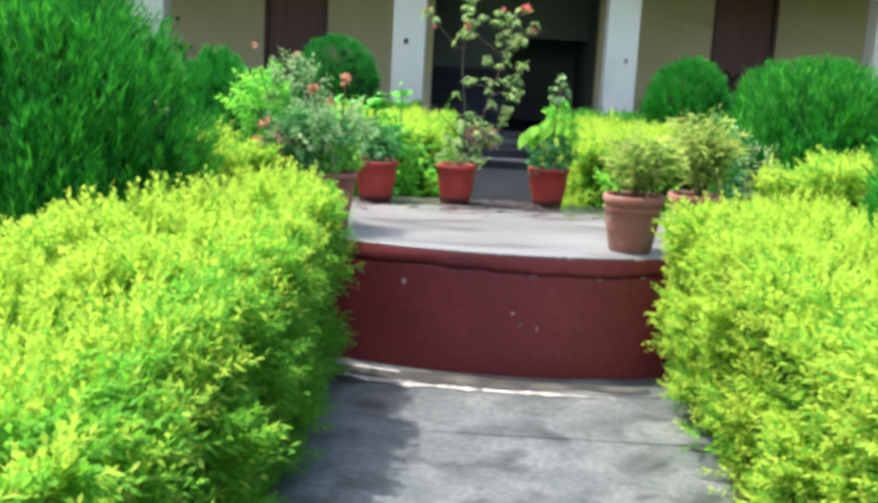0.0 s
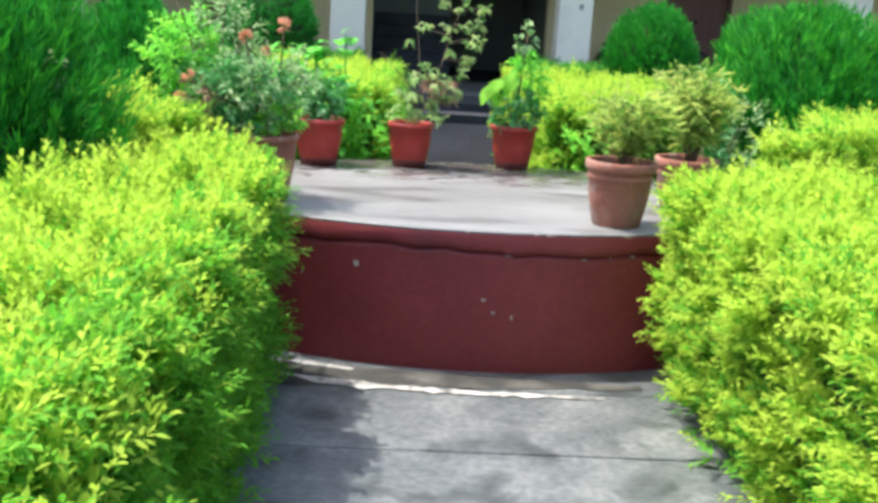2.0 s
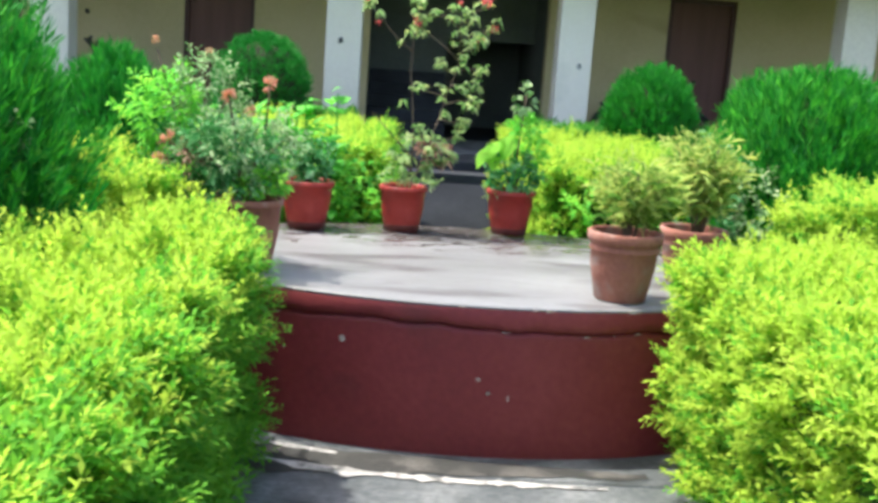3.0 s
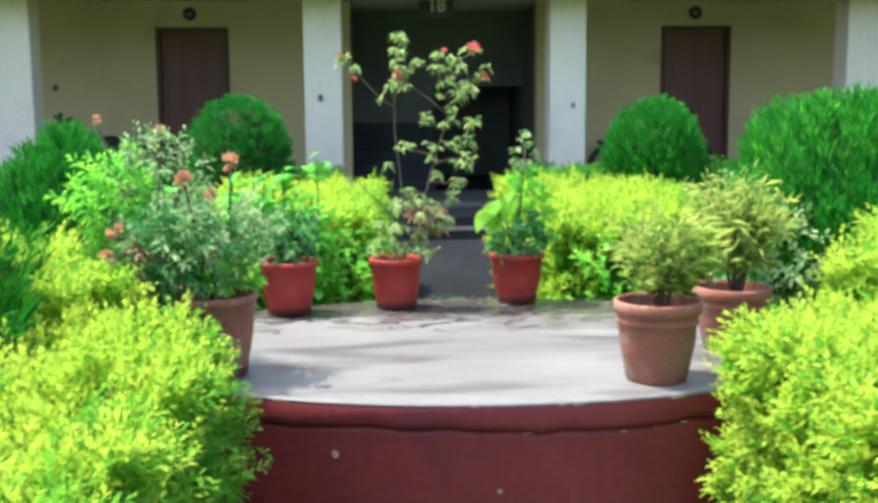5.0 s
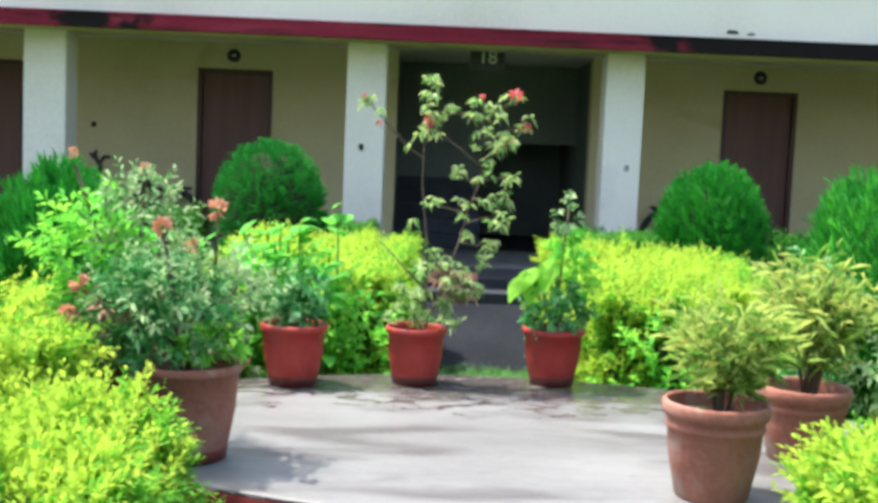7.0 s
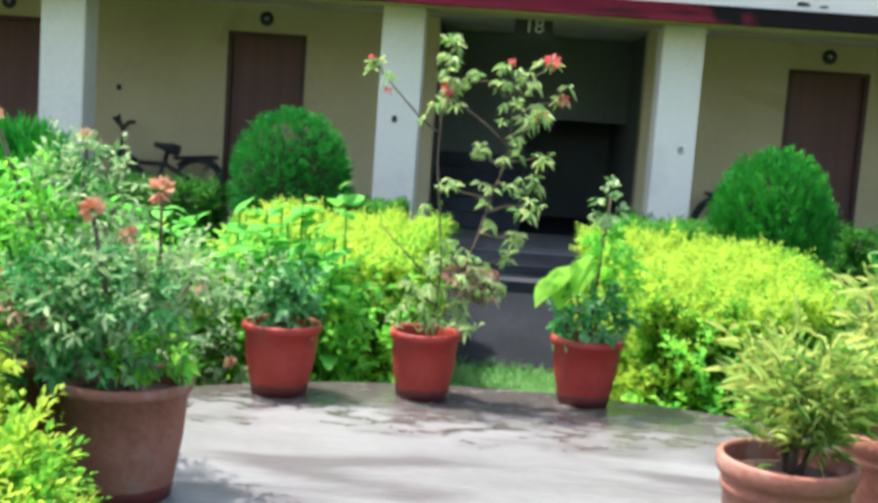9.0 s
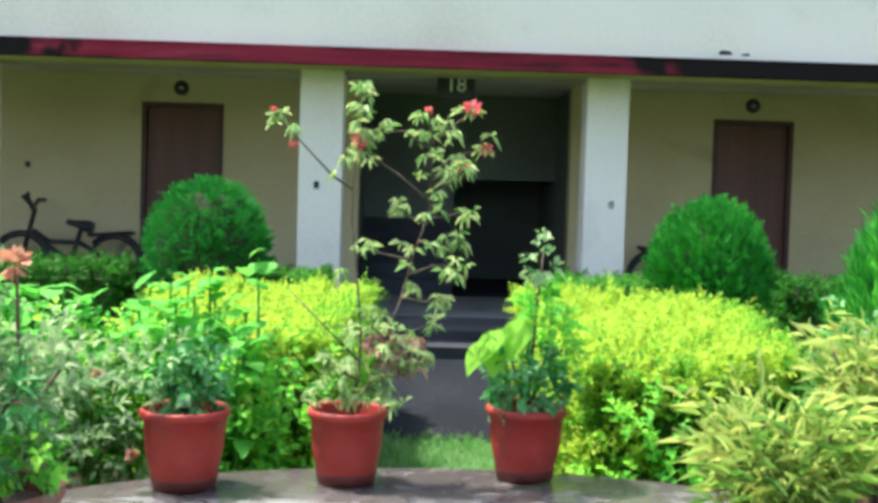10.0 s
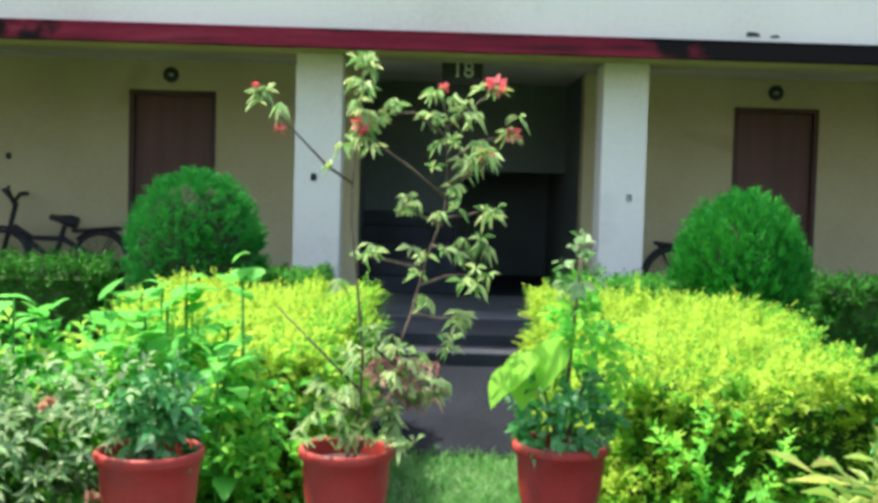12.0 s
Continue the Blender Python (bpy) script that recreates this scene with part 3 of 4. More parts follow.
def bicycle(at, flip):
    """An old roadster leaning by the wall; its front points to -x."""
    thing = new("bicycle")
    thing.matrix_basis = pose(*at, -7, 0, 180 if flip else 0)
    tagged(thing, "old black bicycle leaning on the veranda wall", "bicycle", "bicycles")
    for x in (-0.5, 0.5):
        bm = bmesh.new()
        tube(bm, [(x + 0.27 * math.cos(a), 0, 0.29 + 0.27 * math.sin(a)) for a in [2 * math.pi * i / 32 for i in range(33)]], 0.02, 6)
        wheel = part("wheel", bm, M_BLACK, thing)
        bm = bmesh.new()
        for i in range(14):
            a = 2 * math.pi * i / 14
            tube(bm, [(x, 0.02 * (-1) ** i, 0.29), (x + 0.26 * math.cos(a), 0, 0.29 + 0.26 * math.sin(a))], 0.002, 3)
        part("spokes", bm, M_BLACK, wheel, "thin dark steel spokes")
        bm = bmesh.new()
        tube(bm, [(x + 0.31 * math.cos(a), 0, 0.29 + 0.31 * math.sin(a)) for a in [radians(d) for d in range(10, 150, 10)]], [0.022] * 14, 6)
        part("mudguard", bm, M_BLACK, thing)
    bm = bmesh.new()
    for p, q in (((-0.38, 0, 0.62), (-0.2, 0, 0.5)), ((-0.2, 0, 0.5), (0.14, 0, 0.5)), ((-0.36, 0, 0.56), (0.04, 0, 0.28)), ((0.14, 0, 0.66), (0.04, 0, 0.28)), ((0.12, 0, 0.5), (0.5, 0.03, 0.29)), ((0.04, 0, 0.28), (0.5, 0.03, 0.29)), ((-0.37, 0, 0.86), (-0.5, 0.03, 0.29))):
        tube(bm, [p, q], 0.027, 8)
    part("frame", bm, M_BLACK, thing)
    bm = tube(bmesh.new(), [(-0.36, -0.26, 0.98), (-0.4, -0.18, 0.97), (-0.4, 0, 0.86), (-0.4, 0.18, 0.97), (-0.36, 0.26, 0.98)], 0.022, 8)
    tube(bm, [(-0.37, 0, 0.8), (-0.42, 0, 0.9), (-0.5, -0.05, 0.99)], 0.022, 8)
    part("handlebar", bm, M_BLACK, thing)
    part("saddle", tube(bmesh.new(), [(-0.02, 0, 0.72), (0.08, 0, 0.7), (0.18, 0, 0.68), (0.26, 0, 0.66)], [0.03, 0.04, 0.07, 0.065], 10), M_BLACK, thing)
    bm = bmesh.new()
    for y in (-0.06, 0.0, 0.06):
        tube(bm, [(0.22, y, 0.58), (0.7, y, 0.62)], 0.018, 6)
    for y in (-0.06, 0.06):
        tube(bm, [(0.66, y, 0.61), (0.5, y, 0.3)], 0.008, 6)
    part("carrier", bm, M_BLACK, thing)
    return thing


bicycle((-3.55, 14.12, FZ), False)
bicycle((3.3, 14.12, FZ), True)

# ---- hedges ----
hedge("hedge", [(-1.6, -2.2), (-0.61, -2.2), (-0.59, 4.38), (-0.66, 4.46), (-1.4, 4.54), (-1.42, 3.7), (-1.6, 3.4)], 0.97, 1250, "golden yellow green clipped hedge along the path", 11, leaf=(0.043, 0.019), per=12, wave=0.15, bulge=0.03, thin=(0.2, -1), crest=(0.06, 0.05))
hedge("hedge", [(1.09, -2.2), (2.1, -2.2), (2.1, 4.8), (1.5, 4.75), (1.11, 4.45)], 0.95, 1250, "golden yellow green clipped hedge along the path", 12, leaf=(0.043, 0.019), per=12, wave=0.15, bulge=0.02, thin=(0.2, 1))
hedge("hedge", [(-2.6, 4.56), (-1.1, 4.56), (-0.92, 4.64), (-1.06, 4.92), (-1.32, 5.3), (-1.5, 5.85), (-2.3, 6.15), (-2.6, 6.15)], 1.21, 1100, "golden rounded hedge mound beside the platform", 13, leaf=(0.042, 0.019), per=11, wave=0.12, crest=(0.3, 0.2), shade_share=0.3)
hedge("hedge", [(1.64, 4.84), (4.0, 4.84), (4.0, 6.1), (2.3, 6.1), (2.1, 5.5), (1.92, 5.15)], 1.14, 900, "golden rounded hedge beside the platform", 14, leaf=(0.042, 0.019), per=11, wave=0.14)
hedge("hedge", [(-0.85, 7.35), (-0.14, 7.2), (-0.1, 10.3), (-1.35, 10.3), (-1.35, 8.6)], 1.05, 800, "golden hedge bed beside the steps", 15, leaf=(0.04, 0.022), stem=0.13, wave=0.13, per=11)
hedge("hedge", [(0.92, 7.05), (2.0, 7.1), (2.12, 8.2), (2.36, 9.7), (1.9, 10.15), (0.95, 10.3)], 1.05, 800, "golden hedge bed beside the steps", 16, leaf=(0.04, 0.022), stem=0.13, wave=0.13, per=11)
hedge("green_hedge", [(-1.2, 10.6), (-0.45, 10.6), (-0.45, 11.4), (-1.2, 11.4)], 1.1, 900, "bright green clipped hedge by the veranda", 19, (L_GREEN, L_LOW), leaf=(0.035, 0.018), stem=0.07, wave=0.03)
hedge("green_hedge", [(1.05, 10.45), (2.0, 10.3), (2.0, 11.4), (1.32, 11.4), (1.32, 10.8)], 1.12, 900, "bright green clipped hedge by the veranda", 20, (L_GREEN, L_LOW), leaf=(0.035, 0.018), stem=0.07, wave=0.03)
hedge("low_hedge", [(-7.0, 10.9), (-2.05, 10.9), (-2.05, 11.5), (-7.0, 11.5)], 1.13, 380, "low dark green hedge below the veranda", 17, (L_LOW, L_LOW), wave=0.06)
hedge("low_hedge", [(3.1, 10.9), (8.0, 10.9), (8.0, 11.5), (3.1, 11.5)], 1.13, 380, "low dark green hedge below the veranda", 18, (L_LOW, L_LOW), wave=0.06)
shaggy("round_topiary", (-1.39, 10.85, 0.62), 0.475, 1.17, 36000, "dark green clipped round topiary bush", 21, L_BALL, (0.07, 0.009), 0.35, shag=0.07)
shaggy("round_topiary", (2.39, 10.5, 0.6), 0.425, 1.09, 36000, "bright green clipped round topiary bush", 22, L_DEEP_CYPRESS, (0.13, 0.009), 1.3, shag=0.09)
shaggy("cypress_bush", (-1.74, 6.55, 0.1), 0.37, 1.4, 36000, "bright green upright cypress bush", 23, L_DEEP_CYPRESS, (0.16, 0.01), 2.0)
shaggy("cypress_bush", (-2.16, 4.36, 0.0), 0.83, 1.9, 96000, "large bright green upright cypress bush", 24, L_CYPRESS, (0.17, 0.01), 1.9, shag=0.2)
shaggy("cypress_bush", (2.5, 6.8, 0.1), 0.58, 1.57, 56000, "bright green broad cypress bush", 25, L_CYPRESS, (0.17, 0.01), 1.8, power=2.6)


shaggy("cypress_bush", (2.66, 4.25, 0.0), 0.64, 1.55, 48000, "bright green cypress bush behind the hedge", 26, L_CYPRESS, (0.17, 0.01), 1.8)


def pot(at, r_top, r_base, h, mat, label, rim=0.02):
    thing = new("flower_pot")
    thing.location = at
    tagged(thing, label, "plant pot", "flower pots")
    w = 0.014
    prof = [(0, 0), (r_base - 0.006, 0), (r_base, 0.008), (r_base + (r_top - r_base) * 0.55, h * 0.5), (r_top - 0.012, h - rim * 1.6), (r_top - 0.004, h - rim * 1.5), (r_top, h - rim), (r_top, h - 0.006), (r_top - 0.005, h), (r_top - w, h), (r_top - w - 0.003, h - 0.01), (r_top - w - 0.008, h - 0.07)]
    if rim > 0.025:
        k = h - rim * 1.6
        prof[4:4] = [(r_top - 0.02, k - 0.04), (r_top - 0.012, k - 0.034), (r_top - 0.012, k - 0.022), (r_top - 0.018, k - 0.016)]
    part("body", lathe(prof), mat, thing)
    if rim <= 0.02:
        k = (r_top - r_base) / h
        part("damp_foot", lathe([(r_base - 0.004, 0.001), (r_base + 0.0012, 0.003), (r_base + 0.0012 + k * 0.04, 0.04), (r_base + k * 0.044 - 0.001, 0.044)]), M_DAMP, thing, "dark damp band at the foot")
    part("soil", lathe([(r_top - w - 0.004, h - 0.05), (r_top * 0.5, h - 0.04), (0, h - 0.037)]), M_SOIL, thing, "dark potting soil")
    return thing


TOPZ = OH + 0.003
pot((-0.555, 6.22, TOPZ), 0.152, 0.105, 0.272, M_POT_RED, "red painted clay flower pot on the platform")
pot((-0.012, 6.33, TOPZ), 0.14, 0.1, 0.262, M_POT_RED, "red painted clay flower pot on the platform")
pot((0.628, 6.44, TOPZ), 0.147, 0.1, 0.266, M_POT_RED, "red painted clay flower pot on the platform")
pot((0.955, 4.8, TOPZ), 0.167, 0.115, 0.305, M_POT_CLAY, "weathered terracotta flower pot at the platform edge", 0.03)
pot((1.4, 5.28, TOPZ), 0.165, 0.115, 0.27, M_POT_CLAY, "weathered terracotta flower pot behind another", 0.03)
pot((-0.745, 5.0, TOPZ), 0.178, 0.128, 0.322, M_POT_CLAY, "large weathered terracotta flower pot", 0.02)
pot((-1.02, 5.28, TOPZ), 0.155, 0.11, 0.29, M_POT_CLAY, "weathered terracotta flower pot", 0.02)


# ---- plants ----
def plant(name, at, label, category="plant", group=""):
    thing = new(name)
    thing.location = at
    return tagged(thing, label, category, group)


def crown(thing, rng, centre, radii, count, mat, leaf, stem=0.08, per=6, name="leaves", spread=0.9, droop=0.15, shell=0.5):
    """Leafy sprigs through an egg-shaped room about centre."""
    d = unit(rng.normal(0, 1, (count, 3)))
    r = rng.uniform(shell, 1, (count, 1)) ** 0.6
    P = np.array(centre) + d * r * np.array(radii)
    v, t, _ = sprigs(rng, P, d, per, leaf[0], leaf[1], stem, spread, 0.35, droop)
    ob = array_mesh(name, v, t, [mat], None, thing)
    ob["kind"] = "stuff"
    return ob


def twigs(thing, ways, r0, r1, mat=M_BARK):
    for pts in ways:
        n = len(pts)
        part("branch", tube(bmesh.new(), pts, [r0 + (r1 - r0) * i / (n - 1) for i in range(n)], 6), mat, thing)


def blossom(thing, at, r, mat, seed, petals=14):
    rng = np.random.default_rng(seed)
    d = unit(rng.normal(0, 1, (petals, 3)) + np.array([0, -0.2, 0.4]))
    v, t = leaves_arrays(np.array(at) + d * r * 0.15, d, rng.normal(0, 1, (petals, 3)), np.full(petals, r), np.full(petals, r * 0.7), 0.2)
    return array_mesh("flower", v, t, [mat], None, thing)


def big_leaf(bm, base, way, length, width, droop=0.35, cup=0.15):
    """One broad blade with a midrib, bending over."""
    base, way = Vector(base), Vector(way).normalized()
    side = way.cross(Vector((0, 0, 1))).normalized()
    rows = []
    for i in range(7):
        f = i / 6
        c = base + way * length * f - Vector((0, 0, 1)) * droop * length * f * f
        w = width * 0.5 * (math.sin(math.pi * min(1, f ** 0.75)) + 0.03)
        up = side.cross(way)
        rows.append([bm.verts.new(c - side * w + up * w * cup), bm.verts.new(c), bm.verts.new(c + side * w + up * w * cup)])
    for a, b in zip(rows, rows[1:]):
        for k in range(2):
            bm.faces.new((a[k], a[k + 1], b[k + 1], b[k])).smooth = True


def broad_plant(at, height, n, size, label, seed, mat):
    rng = random.Random(seed)
    thing = plant("broad_leaved_plant", at, label, "plant", "broad leaved plants")
    top = Vector((rng.uniform(-0.05, 0.05), rng.uniform(-0.05, 0.05), height))
    part("stalk", tube(bmesh.new(), [(0, 0, -0.03), top * 0.5, top], [0.012, 0.009, 0.005], 6), L_GREEN, thing)
    for i in range(n):
        f = 1 - 0.8 * rng.random() if i else 1.0
        a = i * 2.4 + rng.uniform(-0.4, 0.4)
        bm = bmesh.new()
        big_leaf(bm, top * f + Vector((rng.uniform(-0.05, 0.05), rng.uniform(-0.05, 0.05), 0)), (math.cos(a), math.sin(a), rng.uniform(-0.1, 1.1) + f * 0.3), size * rng.uniform(0.7, 1.15), size * rng.uniform(0.58, 0.8), rng.uniform(0.1, 0.6))
        part("leaf", bm, mat, thing)
    return thing


# tall thin shrub in the middle red pot
shrub = plant("flowering_shrub", (-0.012, 6.33, TOPZ + 0.225), "tall spindly shrub with pale lobed leaves and coral flowers", "shrub")
SH = [
    [(0, 0, 0), (0.035, 0, 0.15), (0.04, -0.01, 0.3), (0.023, -0.02, 0.49), (0, -0.03, 0.69), (0.002, -0.03, 0.85), (0.018, -0.03, 1.0), (0.023, -0.03, 1.14)],
    [(0.02, 0, 0), (0.057, 0.01, 0.07), (0.125, 0.02, 0.28), (0.178, 0.03, 0.43), (0.215, 0.03, 0.58), (0.267, 0.03, 0.73), (0.271, 0.04, 0.87), (0.26, 0.04, 1.01), (0.25, 0.04, 1.06)],
    [(0.267, 0.03, 0.77), (0.167, 0, 0.85), (0.077, -0.02, 0.91), (0.024, -0.03, 0.965)],
    [(0.003, -0.03, 0.8), (-0.066, -0.06, 0.845), (-0.164, -0.1, 0.946), (-0.262, -0.12, 1.05)],
    [(0.262, 0.04, 0.95), (0.171, 0, 1.01), (0.091, -0.03, 1.0)],
    [(0.262, 0.04, 0.966), (0.347, 0.07, 1.04), (0.409, 0.09, 1.095)],
    [(0.271, 0.04, 0.87), (0.366, 0.06, 0.937), (0.455, 0.08, 0.955)],
    [(0.273, 0.04, 0.81), (0.353, 0, 0.84), (0.384, -0.03, 0.885)],
    [(0.268, 0.03, 0.71), (0.34, 0.07, 0.72), (0.404, 0.1, 0.742)],
    [(0.26, 0.03, 0.69), (0.195, -0.02, 0.715), (0.149, -0.05, 0.75)],
    [(0.23, 0.03, 0.627), (0.311, 0, 0.62), (0.378, -0.02, 0.63)],
    [(0.207, 0.03, 0.56), (0.118, 0, 0.58), (0.045, -0.04, 0.593)],
    [(0.197, 0.03, 0.51), (0.281, 0.05, 0.54), (0.378, 0.08, 0.545)],
    [(0.178, 0.03, 0.43), (0.252, 0, 0.417), (0.324, -0.03, 0.43)],
    [(0.125, 0.02, 0.28), (0.075, -0.02, 0.33), (0.107, -0.05, 0.38)],
    [(0.125, 0.02, 0.28), (0.206, 0.03, 0.3), (0.286, 0.04, 0.344)],
    [(0.11, 0.02, 0.25), (0.192, -0.03, 0.22), (0.265, -0.06, 0.237)],
    [(0.038, 0, 0.2), (-0.07, -0.03, 0.31), (-0.202, -0.06, 0.446)],
    [(0.04, 0, 0.13), (-0.035, -0.04, 0.18), (-0.076, -0.07, 0.212)],
]
twigs(shrub, SH, 0.0055, 0.0018)


def whorls(rng, at, per, length, width, droop):
    """Palm-like whorls of narrow leaves that hang from the points at."""
    n = len(at)
    turn = rng.uniform(0, 6.28, (n, 1)) + np.arange(per) * 6.28 / per + rng.normal(0, 0.2, (n, per))
    tilt = rng.uniform(-0.9, 0.6, (n, per))
    lean = rng.normal(0, 0.4, (n, 1, 3)) + np.array([-0.1, -0.25, 0])
    way = np.stack([np.cos(turn), np.sin(turn), tilt], 2) + lean
    size = rng.uniform(0.65, 1.15, (n, per)).ravel()
    base = np.repeat(at, per, 0)
    return leaves_arrays(base, way.reshape(-1, 3), rng.normal(0, 0.25, (n * per, 3)) + [-0.3, -0.3, 1], length * size, width * size, 0.15, droop)


rng = np.random.default_rng(31)
tips, low = [], []
for wi, w in enumerate(SH):
    for a, b in zip(w, w[1:]):
        a, b = np.array(a), np.array(b)
        for f in np.arange(0.1, 1.0, 0.05 / max(0.05, np.linalg.norm(b - a))):
            p = a + (b - a) * f + rng.normal(0, 0.026, 3)
            keep = 0.12 if p[2] < 0.4 else 0.68 if wi > 1 else 0.6 if p[2] > 0.85 else 0.4
            if (wi == 3 and p[2] < 0.97) or (wi == 2 and 0.03 < f < 0.95 and p[0] > 0.06) or wi == 17:
                keep = 0.06
            if rng.uniform() < keep:
                tips.append(p)
    if wi not in (17,):
        tips += [np.array(w[-1]) + rng.normal(0, 0.016, 3) for _ in range(3)]
for k in range(6):
    tips.append(np.array([0.02 + rng.normal(0, 0.02), -0.03 + rng.normal(0, 0.02), 0.98 + 0.03 * k]))
v, t = whorls(rng, np.array(tips), 7, 0.051, 0.0145, 0.4)
array_mesh("leaves", v, t, [L_JAT], None, shrub)["kind"] = "stuff"
spot = np.array([0.12, -0.03, 0.2]) + np.clip(rng.normal(0, 1, (44, 3)), -1.2, 1.2) * np.array([0.1, 0.07, 0.1])
v, t = whorls(rng, spot, 6, 0.055, 0.016, 0.35)
array_mesh("lower_leaves", v, t, [L_JAT], None, shrub)["kind"] = "stuff"
spot = np.array([0.17, 0.0, 0.24]) + np.clip(rng.normal(0, 1, (26, 3)), -1.2, 1.2) * np.array([0.07, 0.05, 0.045])
v, t = whorls(rng, spot, 6, 0.05, 0.018, 0.35)
array_mesh("rusty_leaves", v, t, [L_RUST], None, shrub)["kind"] = "stuff"
spot = np.array([-0.06, -0.04, 0.14]) + np.clip(rng.normal(0, 1, (16, 3)), -1.2, 1.2) * np.array([0.05, 0.06, 0.06])
v, t = whorls(rng, spot, 6, 0.045, 0.011, 0.3)
array_mesh("side_leaves", v, t, [L_JAT], None, shrub)["kind"] = "stuff"
for i, (p, r) in enumerate((((0.41, 0.09, 1.1), 0.036), ((0.465, 0.08, 0.957), 0.028), ((0.38, -0.03, 0.89), 0.022), ((0.02, -0.06, 0.965), 0.03), ((-0.2, -0.11, 0.94), 0.02), ((0.255, 0.03, 1.085), 0.018), ((-0.265, -0.12, 1.06), 0.014))):
    blossom(shrub, p, r, F_RED, 40 + i)

# left and right red pots
bush = plant("leafy_plant", (-0.555, 6.22, TOPZ + 0.235), "small bushy dark green plant in a red pot")
rng = np.random.default_rng(32)
twigs(bush, [[(0, 0, 0), (0.02, 0, 0.12)], [(0, 0, 0), (-0.05, 0.02, 0.14)]], 0.008, 0.004)
crown(bush, rng, (0.01, 0, 0.1), (0.1, 0.09, 0.09), 60, L_DEEP, (0.055, 0.03), 0.06, 6, shell=0.1)
crown(bush, rng, (0.05, -0.02, 0.22), (0.05, 0.04, 0.09), 16, L_DEEP, (0.055, 0.028), 0.06, 5, "upper_leaves", shell=0.1)
crown(bush, rng, (-0.1, 0.0, 0.17), (0.13, 0.11, 0.1), 34, L_PALE, (0.045, 0.02), 0.06, 6, "pale_leaves")
bush = plant("leafy_plant", (0.628, 6.44, TOPZ + 0.23), "upright glossy green plant in a red pot")
rng = np.random.default_rng(33)
twigs(bush, [[(0, 0, 0), (0.02, 0, 0.3), (0.04, -0.02, 0.6)], [(0, 0, 0), (-0.06, 0, 0.2)], [(0.02, 0, 0.05), (0.09, 0.02, 0.3)]], 0.008, 0.004)
crown(bush, rng, (0.0, 0, 0.12), (0.14, 0.13, 0.13), 90, L_DEEP, (0.05, 0.03), 0.05, 6)
crown(bush, rng, (0.06, 0, 0.3), (0.09, 0.09, 0.16), 60, L_FRESH, (0.055, 0.03), 0.06, 6, "upper_leaves")
crown(bush, rng, (0.04, -0.02, 0.54), (0.03, 0.03, 0.1), 12, L_PALE, (0.055, 0.03), 0.05, 5, "tip_leaves")
for b, w, ln, wd in (((-0.1, -0.06, 0.32), (-0.45, -0.35, -0.6), 0.15, 0.13), ((-0.03, -0.05, 0.36), (-0.25, -0.4, -0.75), 0.16, 0.12), ((-0.16, -0.06, 0.28), (-0.5, -0.4, -0.9), 0.14, 0.1), ((-0.12, -0.04, 0.26), (-0.1, -0.5, -0.8), 0.12, 0.09)):
    bm = bmesh.new()
    big_leaf(bm, b, w, ln, wd, 0.1)
    blade = part("broad_leaf", bm, L_LIME, bush, "large bright green heart shaped leaf")
    part("leaf_stalk", tube(bmesh.new(), [(-0.03, -0.02, 0.1), (b[0] * 0.8, b[1], b[2] - 0.05), b], 0.003, 5), L_GREEN, bush)


def reed_bush(at, r, h, n, label, seed):
    rng = np.random.default_rng(seed)
    thing = plant("narrow_leaved_plant", at, label, group="narrow leaved plants")
    stems = []
    for i in range(9):
        a, q = rng.uniform(0, 6.28), rng.uniform(0.2, 0.75) * r
        stems.append([(0.14 * q * math.cos(a), 0.14 * q * math.sin(a), 0), (0.45 * q * math.cos(a), 0.45 * q * math.sin(a), h * 0.4), (q * math.cos(a), q * math.sin(a), h * rng.uniform(0.6, 0.85))])
    twigs(thing, stems, 0.007, 0.004)
    P, D = [], []
    for s in stems:
        s = [np.array(p) for p in s]
        for f in np.linspace(0.22, 1, n // 9) ** 0.8:
            p = s[0] + (s[1] - s[0]) * f * 2 if f < 0.5 else s[1] + (s[2] - s[1]) * (f * 2 - 1)
            P.append(p + rng.normal(0, (0.03 + 0.03 * f) * r / 0.25, 3))
            D.append(rng.normal(0, 1, 3) * [0.9, 0.9, 0.7] + np.array([0, 0, 1.0]) + (p * [1, 1, 0]) * 1.2 / r)
    P, D = np.array(P), unit(np.array(D))
    L = rng.uniform(0.05, 0.11, len(P))
    v, t = leaves_arrays(P, D, rng.normal(0, 0.4, P.shape) + [0, 0, 1], L, rng.uniform(0.0055, 0.0095, len(P)), 0.2, 0.25)
    array_mesh("leaves", v, t, [L_REED], None, thing)["kind"] = "stuff"
    return thing


reed_bush((0.97, 4.8, TOPZ + 0.265), 0.175, 0.38, 1900, "bushy plant with narrow yellow green leaves", 34)
reed_bush((1.42, 5.28, TOPZ + 0.23), 0.2, 0.53, 2000, "taller bushy plant with narrow yellow green leaves", 35)

